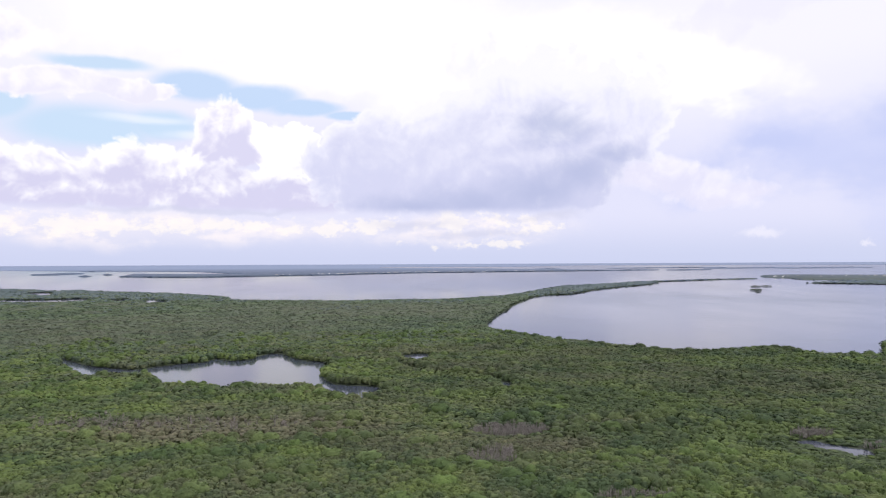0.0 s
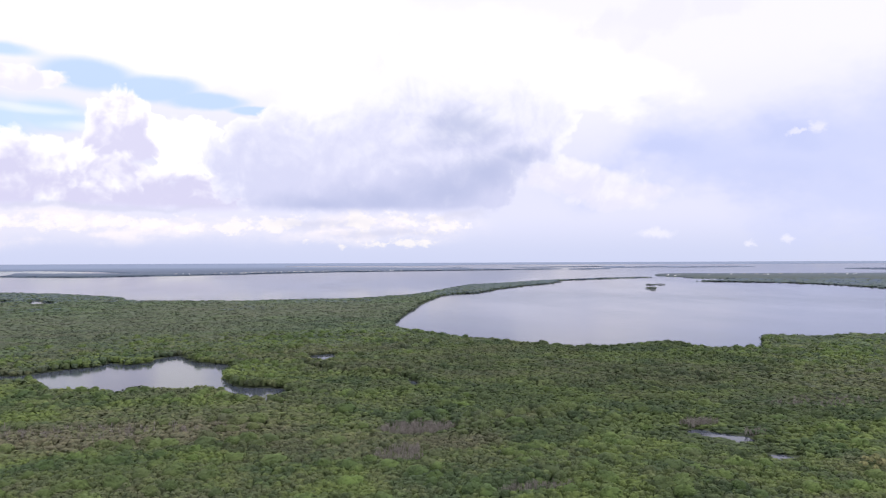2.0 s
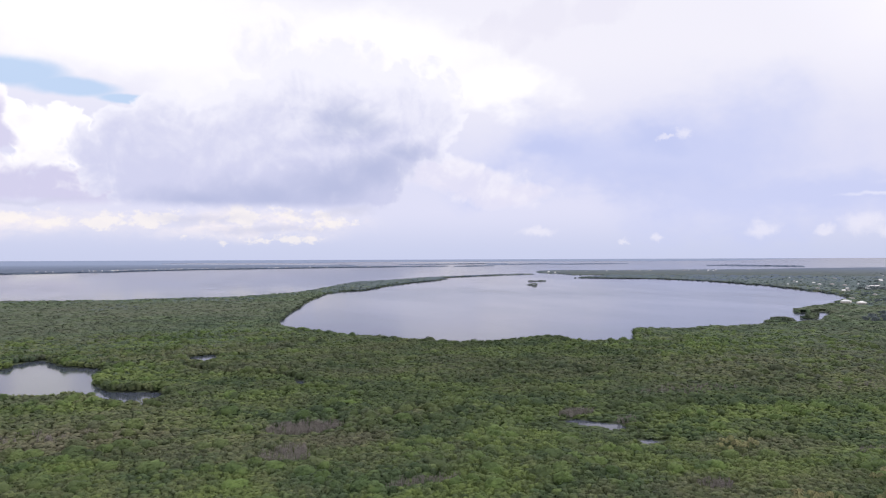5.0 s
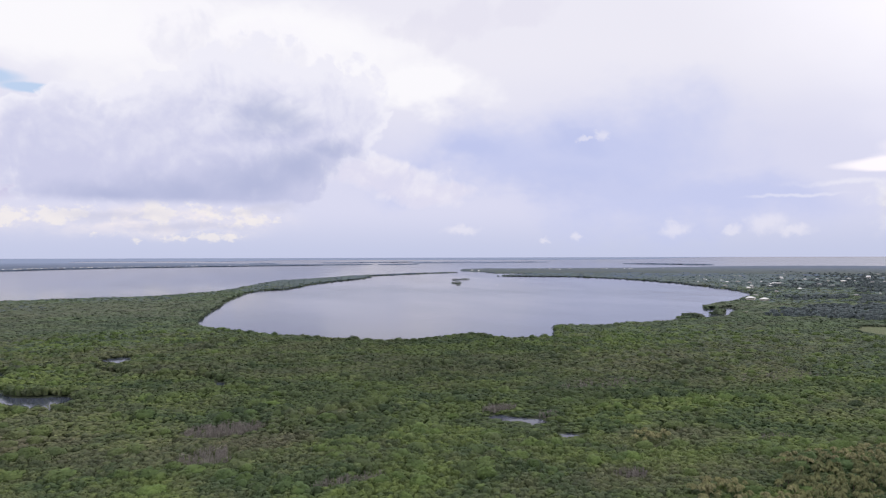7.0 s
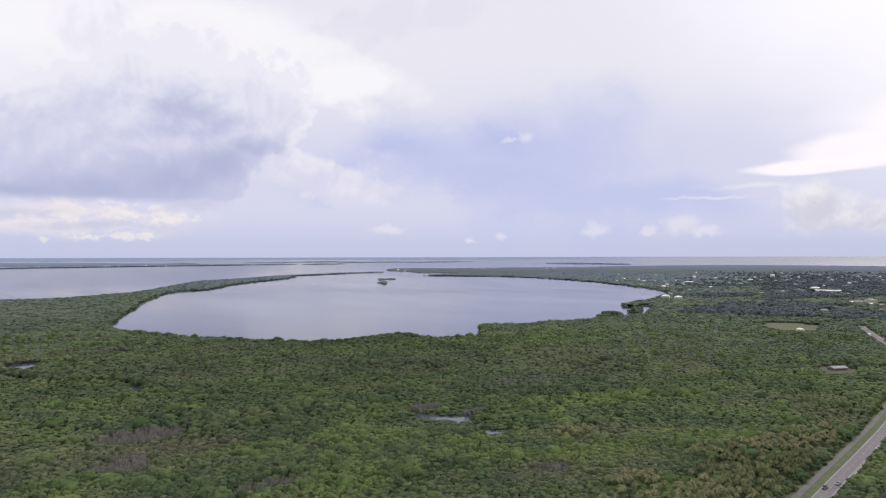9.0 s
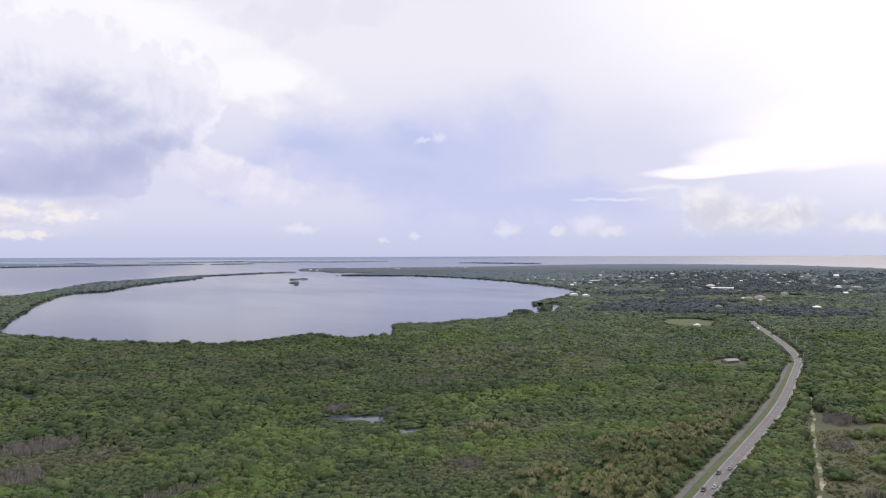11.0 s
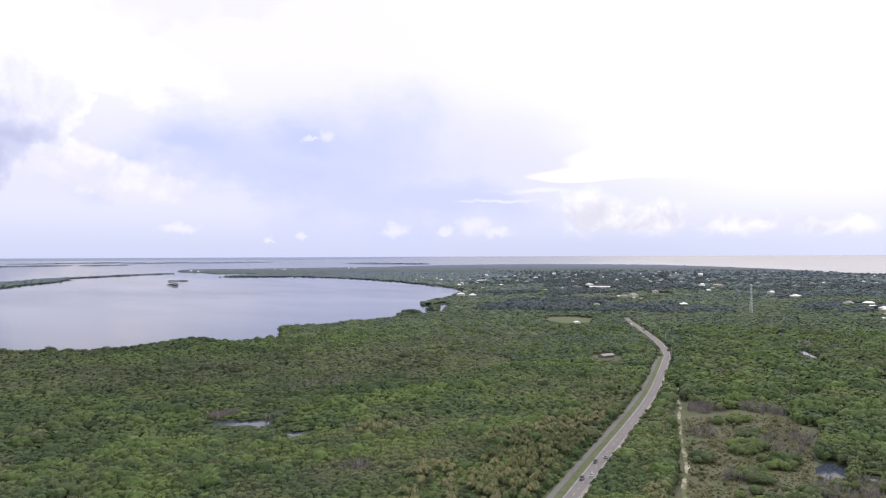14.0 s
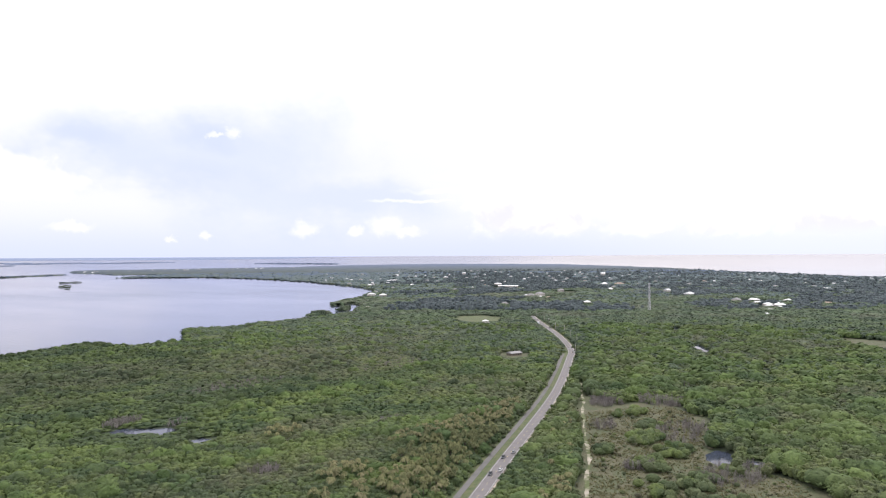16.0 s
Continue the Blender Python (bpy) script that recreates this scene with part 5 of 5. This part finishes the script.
set_out(boat(), [place(X, Y, -0.15, turn) for X, Y, turn in ((967.6, 2882, 30), (1018.2, 2934, 80), (1644, 3422, 10), (1352.4, 2599, 120))])
trailer = tagged(new("truck_trailer"), "long white box trailer parked beside the road", "trailer")
part("box", boxes("box", CAR_WHITE, (-6.5, -1.25, 1.1, 6.5, 1.25, 3.9), bevel=0.06), trailer)
part("chassis", boxes("chassis", CAR_DARK, (-6.3, -0.6, 0.75, 6.3, 0.6, 1.1)), trailer)
_wheel = tube_mesh("wheel", RUBBER, ((0, -0.15, 0), (0, 0.15, 0), 0.5, 0.5), seg=14)
for x in (-5.2, -4.0, 4.6):
    for y in (-1.05, 1.05):
        part("wheel", _wheel, trailer).location = (x, y, 0.5)
trailer.matrix_basis = road_pose(road_index(1030.2, 570.8), 7.5)


# palms, dead trees, shrubs, tall pines
def palm_model(seed, fronds=36):
    """Fan palm head of radius 1: drooping fronds round a heart; the third number is metres of fall, in radii."""
    rng = random.Random(seed)
    v, f = [], []
    for k in range(fronds):
        a, up = rng.uniform(0, 2 * math.pi), rng.uniform(-0.55, 1.0)
        d = Vector((math.cos(a), math.sin(a), 0))
        side = Vector((-math.sin(a), math.cos(a), 0)) * rng.uniform(0.13, 0.22)
        r = rng.uniform(0.75, 1.1)
        mid = d * r * 0.6 * math.cos(up * 0.8) + Vector((0, 0, 0.55 * math.sin(up) + 0.12))
        tip = d * r + Vector((0, 0, 0.5 * math.sin(up) - 0.42))
        b = len(v)
        for q in (Vector((0, 0, 0)), mid - side, tip - side * 0.5, tip + side * 0.5, mid + side):
            v.append((q.x, q.y, 0.6 - q.z))
        f += [(b, b + 1, b + 4), (b + 1, b + 2, b + 4), (b + 2, b + 3, b + 4)]
    return np.array(v), np.array(f), 0


def snag_model(seed, rods=9):
    """A clump of bare grey stems of radius 1; the third number is the fall below the top."""
    rng = random.Random(seed)
    v, f = [], []
    for k in range(rods):
        x, y = rng.gauss(0, 0.35), rng.gauss(0, 0.35)
        lean = Vector((rng.gauss(0, 0.3), rng.gauss(0, 0.3), 0))
        top, w = rng.uniform(0.0, 1.2), rng.uniform(0.035, 0.07)
        b = len(v)
        for j in range(3):
            c, s = math.cos(2.1 * j) * w, math.sin(2.1 * j) * w
            v.append((x + c, y + s, 9.0))
        for j in range(3):
            c, s = math.cos(2.1 * j) * w * 0.6, math.sin(2.1 * j) * w * 0.6
            v.append((x + lean.x + c, y + lean.y + s, top))
        for j in range(3):
            n = (j + 1) % 3
            f += [(b + j, b + n, b + 3 + n), (b + j, b + 3 + n, b + 3 + j)]
        for _ in range(2):
            u = rng.uniform(0.4, 0.9)
            base = Vector((x, y, 0)) + lean * u
            twig = base + Vector((rng.gauss(0, 0.4), rng.gauss(0, 0.4), 0))
            z0, z1 = top + (1 - u) * 2.0, top + (1 - u) * 2.0 - rng.uniform(0.2, 0.6)
            b = len(v)
            v += [(base.x, base.y, z0), (base.x + 0.05, base.y, z0 + 0.07), (twig.x, twig.y, z1)]
            f += [(b, b + 1, b + 2)]
    return np.array(v), np.array(f), 0


def spots(areas, seed):
    """Places in ovals: x, y, rx, ry, count."""
    rng = np.random.default_rng(seed)
    out = []
    for x, y, rx, ry, n in areas:
        a, r = rng.uniform(0, 2 * np.pi, n), np.sqrt(rng.random(n))
        out.append(np.stack([x + rx * r * np.cos(a), y + ry * r * np.sin(a)], 1))
    p = np.vstack(out)
    return p[shore(p[:, 0], p[:, 1]) > 0.5], rng


def dress(p, rng, r, h, dry):
    n = len(p)
    return np.stack([p[:, 0], p[:, 1], rng.uniform(*r, n), rng.uniform(*h, n), rng.random(n), np.clip(rng.uniform(*dry, n), 0, 1)], 1)


PALM_HEADS = [palm_model(k) for k in range(6)]
SNAGS = [snag_model(k) for k in range(8)]
p, rng = spots([(326.1, 236.9, 52, 18, 150), (274.4, 211, 38, 18, 100), (383, 257.7, 36, 14, 80), (424.3, 265.5, 34, 14, 50), (239.1, 217.3, 44, 28, 80), (336.3, 268.2, 30, 10, 40), (285.9, 341.7, 14, 10, 22), (249.3, 251.8, 16, 10, 30), (362.6, 167.8, 40, 8, 30), (424.4, 201.3, 40, 8, 24), (300.6, 146.8, 30, 8, 26)], 61)
p = p[clearing(p[:, 0], p[:, 1]) < -1]
palms = dress(p, rng, (1.6, 2.4), (6.8, 9.2), (0.0, 0.6))
plant("fan_palms", "olive and tan fan palms crowded beside the road", "palms", palms[220:], PALM_HEADS, [PALM], 7)
p, rng = spots([(45.1, 474.5, 26, 14, 190), (30.3, 412.3, 16, 16, 70), (93.4, 337.9, 22, 8, 70), (241.7, 460.9, 14, 6, 60), (263.9, 428, 8, 8, 16), (512, 220.1, 22, 12, 130), (535.6, 186.9, 16, 22, 130), (434.8, 189.2, 10, 8, 24), (360.6, 135.7, 8, 8, 30), (230.8, 291.5, 10, 6, 26), (357.3, 312.9, 14, 6, 20), (-188.5, 492.4, 110, 22, 160), (-262.5, 512, 40, 20, 60), (547.9, 475.5, 60, 26, 90), (373.8, 511.4, 50, 20, 90), (378.3, 90, 30, 14, 60), (445.1, 140.1, 30, 16, 60), (-59.5, 308.9, 60, 8, 40), (609.5, 198, 40, 10, 40)], 67)
plant("dead_mangroves", "bleached grey stems of dead mangroves", "dead trees", dress(p, rng, (1.4, 2.6), (3.6, 6.8), (0, 0)), SNAGS, [DEAD], 8)
p, rng = spots([(419.4, 154.5, 16, 8, 30), (363.7, 130.7, 12, 9, 26), (401.9, 129.1, 12, 8, 20), (452.3, 162, 10, 8, 12), (378.1, 163.3, 8, 6, 8), (352.5, 99.2, 14, 8, 16), (331.8, 104.6, 20, 20, 14), (476, 187.7, 16, 14, 10), (409.2, 95.3, 3, 3, 2), (321.6, 62.9, 30, 20, 20)], 71)
p = p + rng.normal(0, 1.2, p.shape)
p = p[edge_distance(TRAIL, p[:, 0], p[:, 1], False) > 3]
plant("field_thickets", "rounded green thickets standing in the dry field", "bushes", dress(p, rng, (2.2, 4.2), (3.0, 5.6), (0.0, 0.3)), BROAD_CROWNS, [LEAF], 9)
def tuft_model(seed, blades=9):
    """A tussock of radius 1: leaning blades; the third number is the fall below the top."""
    rng = random.Random(seed)
    v, f = [], []
    for k in range(blades):
        a, r = rng.uniform(0, 2 * math.pi), rng.uniform(0.1, 0.8)
        x, y = r * math.cos(a), r * math.sin(a)
        sx, sy = -math.sin(a) * 0.3, math.cos(a) * 0.3
        b = len(v)
        v += [(x - sx, y - sy, 9.0), (x + sx, y + sy, 9.0), (x * 1.5 + rng.gauss(0, 0.2), y * 1.5 + rng.gauss(0, 0.2), rng.uniform(0, 0.5))]
        f.append((b, b + 1, b + 2))
    return np.array(v), np.array(f), 0


TUSSOCK = foliage("dry_field_grass", (0.21, 0.215, 0.10), (0.185, 0.195, 0.09), (0.27, 0.24, 0.15), (0.15, 0.16, 0.08))
TUFTS = [tuft_model(k) for k in range(8)]
p, rng = spots([(403.9, 138.4, 130, 90, 16000)], 73)
p = p[(signed(FIELD, p[:, 0], p[:, 1]) > -1) & (edge_distance(TRAIL, p[:, 0], p[:, 1], False) > 1.5)]
p = p[rng.random(len(p)) < 0.25 + 0.75 * (fbm(p[:, 0] / 9, p[:, 1] / 9, 33) > 0.45)]
plant("field_grass", "dry tan and olive tussocks over the open field", "grass", dress(p, rng, (0.5, 1.3), (0.4, 1.1), (0.1, 1.0)), TUFTS, [TUSSOCK], 10)
p, rng = spots([(403.9, 138.4, 110, 80, 420)], 75)
p = p[(signed(FIELD, p[:, 0], p[:, 1]) > -6) & (edge_distance(TRAIL, p[:, 0], p[:, 1], False) > 2.5)]
plant("field_shrubs", "small scattered green and olive shrubs of the dry field", "shrubs", dress(p, rng, (0.6, 1.8), (0.8, 2.4), (0.2, 1.0)), NEAR_CROWNS, [LEAF], 14)
p, rng = spots([(300.3, 202.7, 1, 1, 1)], 79)
_side = []
for off, n in ((13.6, 260), (-7.0, 300)):
    line_ = offset_line(ROAD_LINE, off)
    k = np.random.default_rng(83).integers(5, 170, n)
    _side.append(line_[k] + np.random.default_rng(89).normal(0, 1.0, (n, 2)))
p = np.vstack(_side)
plant("verge_bushes", "low bushes along the grass verges", "bushes", dress(p, rng, (0.9, 2.0), (1.0, 2.6), (0.0, 0.5)), NEAR_CROWNS, [LEAF], 11)
X, Y, c, rng = scatter(1450, 3900, 0.0060, 91, (44, 88))
ok = (fbm(X / 330, Y / 210, 95) + 0.12 * np.clip((np.hypot(X, Y) - 2100) / 1100, -1, 1) > 0.535 + 0.05 * rng.standard_normal(len(X))) & (shore(X, Y) > 12) & (clearing(X, Y) < -8) & (rng.random(len(X)) < 0.75 * np.clip((np.degrees(np.arctan2(X, Y)) - 47) / 9, 0, 1))
X, Y, c = X[ok], Y[ok], c[ok]
_gap = np.full(len(X), 1e9)
_seats = list(zip(_tx[_dry_land], _ty[_dry_land])) + [(2166, 1349.7), (2147, 1380.8), (2184, 1323.8), (2310, 1486.7), (1817, 421.7), (1683, 366.1), (1662, 339.9), (1845, 351.7), (1352.4, 508)]
for tx, ty in _seats:
    along = (X * tx + Y * ty) / math.hypot(tx, ty)
    across = np.abs(X * ty - Y * tx) / math.hypot(tx, ty)
    back = math.hypot(tx, ty) - along
    _gap = np.where((back > -15) & (back < 170) & (across < 16), 0, _gap)
X, Y, c = X[_gap > 1], Y[_gap > 1], c[_gap > 1]
n = len(X)
plant("tall_pines", "dark pines and broad trees round the houses, tinted blue with haze", "trees", np.stack([X, Y, np.clip(c * rng.uniform(0.5, 0.95, n), 3.8, 10.0), rng.uniform(7.0, 11.5, n), rng.random(n), rng.uniform(0, 0.3, n)], 1), FAR_CROWNS, [HAZE_PINE], 12, 0.5)

_iso = []
for (ax, ay), (bx, by), half in ISLETS:
    n = int(14 + math.hypot(bx - ax, by - ay) * half / 8)
    u = rng.beta(1.6, 1.6, n)
    swell = np.sqrt(np.clip(4 * u * (1 - u), 0.05, 1))
    rows_ = dress(np.stack([ax + (bx - ax) * u + rng.uniform(-0.6, 0.6, n) * half * swell, ay + (by - ay) * u + rng.uniform(-0.6, 0.6, n) * half * swell], 1), rng, (2.0, 3.8), (3.4, 5.4) if half < 12 or ay > 2000 else (7.0, 9.5), (0.0, 0.3))
    rows_[:, 3] *= 0.3 + 0.75 * swell
    _iso.append(rows_)
plant("islet_mangroves", "low round mangroves crowding small islets in the bay", "mangroves", np.vstack(_iso), LUMP_CROWNS, [HAZE_LEAF], 13)

# single palms and mangroves of the foreground, each a thing of its own
trunk_me = tube_mesh("trunk", BARK, ((0, 0, 0), (0.08, 0, 0.5), 0.22, 0.18), ((0.08, 0, 0.5), (0, 0, 1.0), 0.18, 0.15), seg=8)


def crown_mesh(name, model, squash, mat, foot=None):
    v, f, core = model
    z = np.maximum(1.0 - v[:, 2] * squash, 0.12 if foot is None else foot)
    return mesh_from(name, np.stack([v[:, 0], v[:, 1], z], 1), f, [mat], np.arange(len(f)) < core)


def lone_trees(rows, name, label, category, group, models, squash, mat, roots):
    kinds = []
    for model in models:
        root = tagged(new(name), label, category, group)
        t = part("trunk", trunk_me, root)
        t.scale = (0.5, 0.5, 0.9)
        part("crown", crown_mesh("crown", model, squash, mat, None if roots else -1.0), root)
        if roots:
            rods = [((0, 0, 0.35), (0.35 * math.cos(a), 0.35 * math.sin(a), 0.0), 0.04, 0.03) for a in np.arange(0, 6.2, 1.05)]
            part("prop_roots", tube_mesh("prop_roots", BARK, *rods, seg=4), root)
        kinds.append(root)
    for k, kind_ in enumerate(kinds):
        set_out(kind_, [pose(X, Y, 0.3, 0, 0, 360 * tint) @ Matrix.Diagonal((r, r, h, 1)) for X, Y, r, h, tint, dry in rows[k::len(kinds)]])


lone_trees(palms[:220], "fan_palm", "olive fan palm with drooping tan fronds", "palm tree", "palms by the road", PALM_HEADS, 0.24, PALM, False)
lone_trees(near_lone, "mangrove_tree", "green mangrove tree with a rounded leafy crown", "mangrove tree", "nearest mangroves", NEAR_CROWNS, 0.42, LEAF, True)
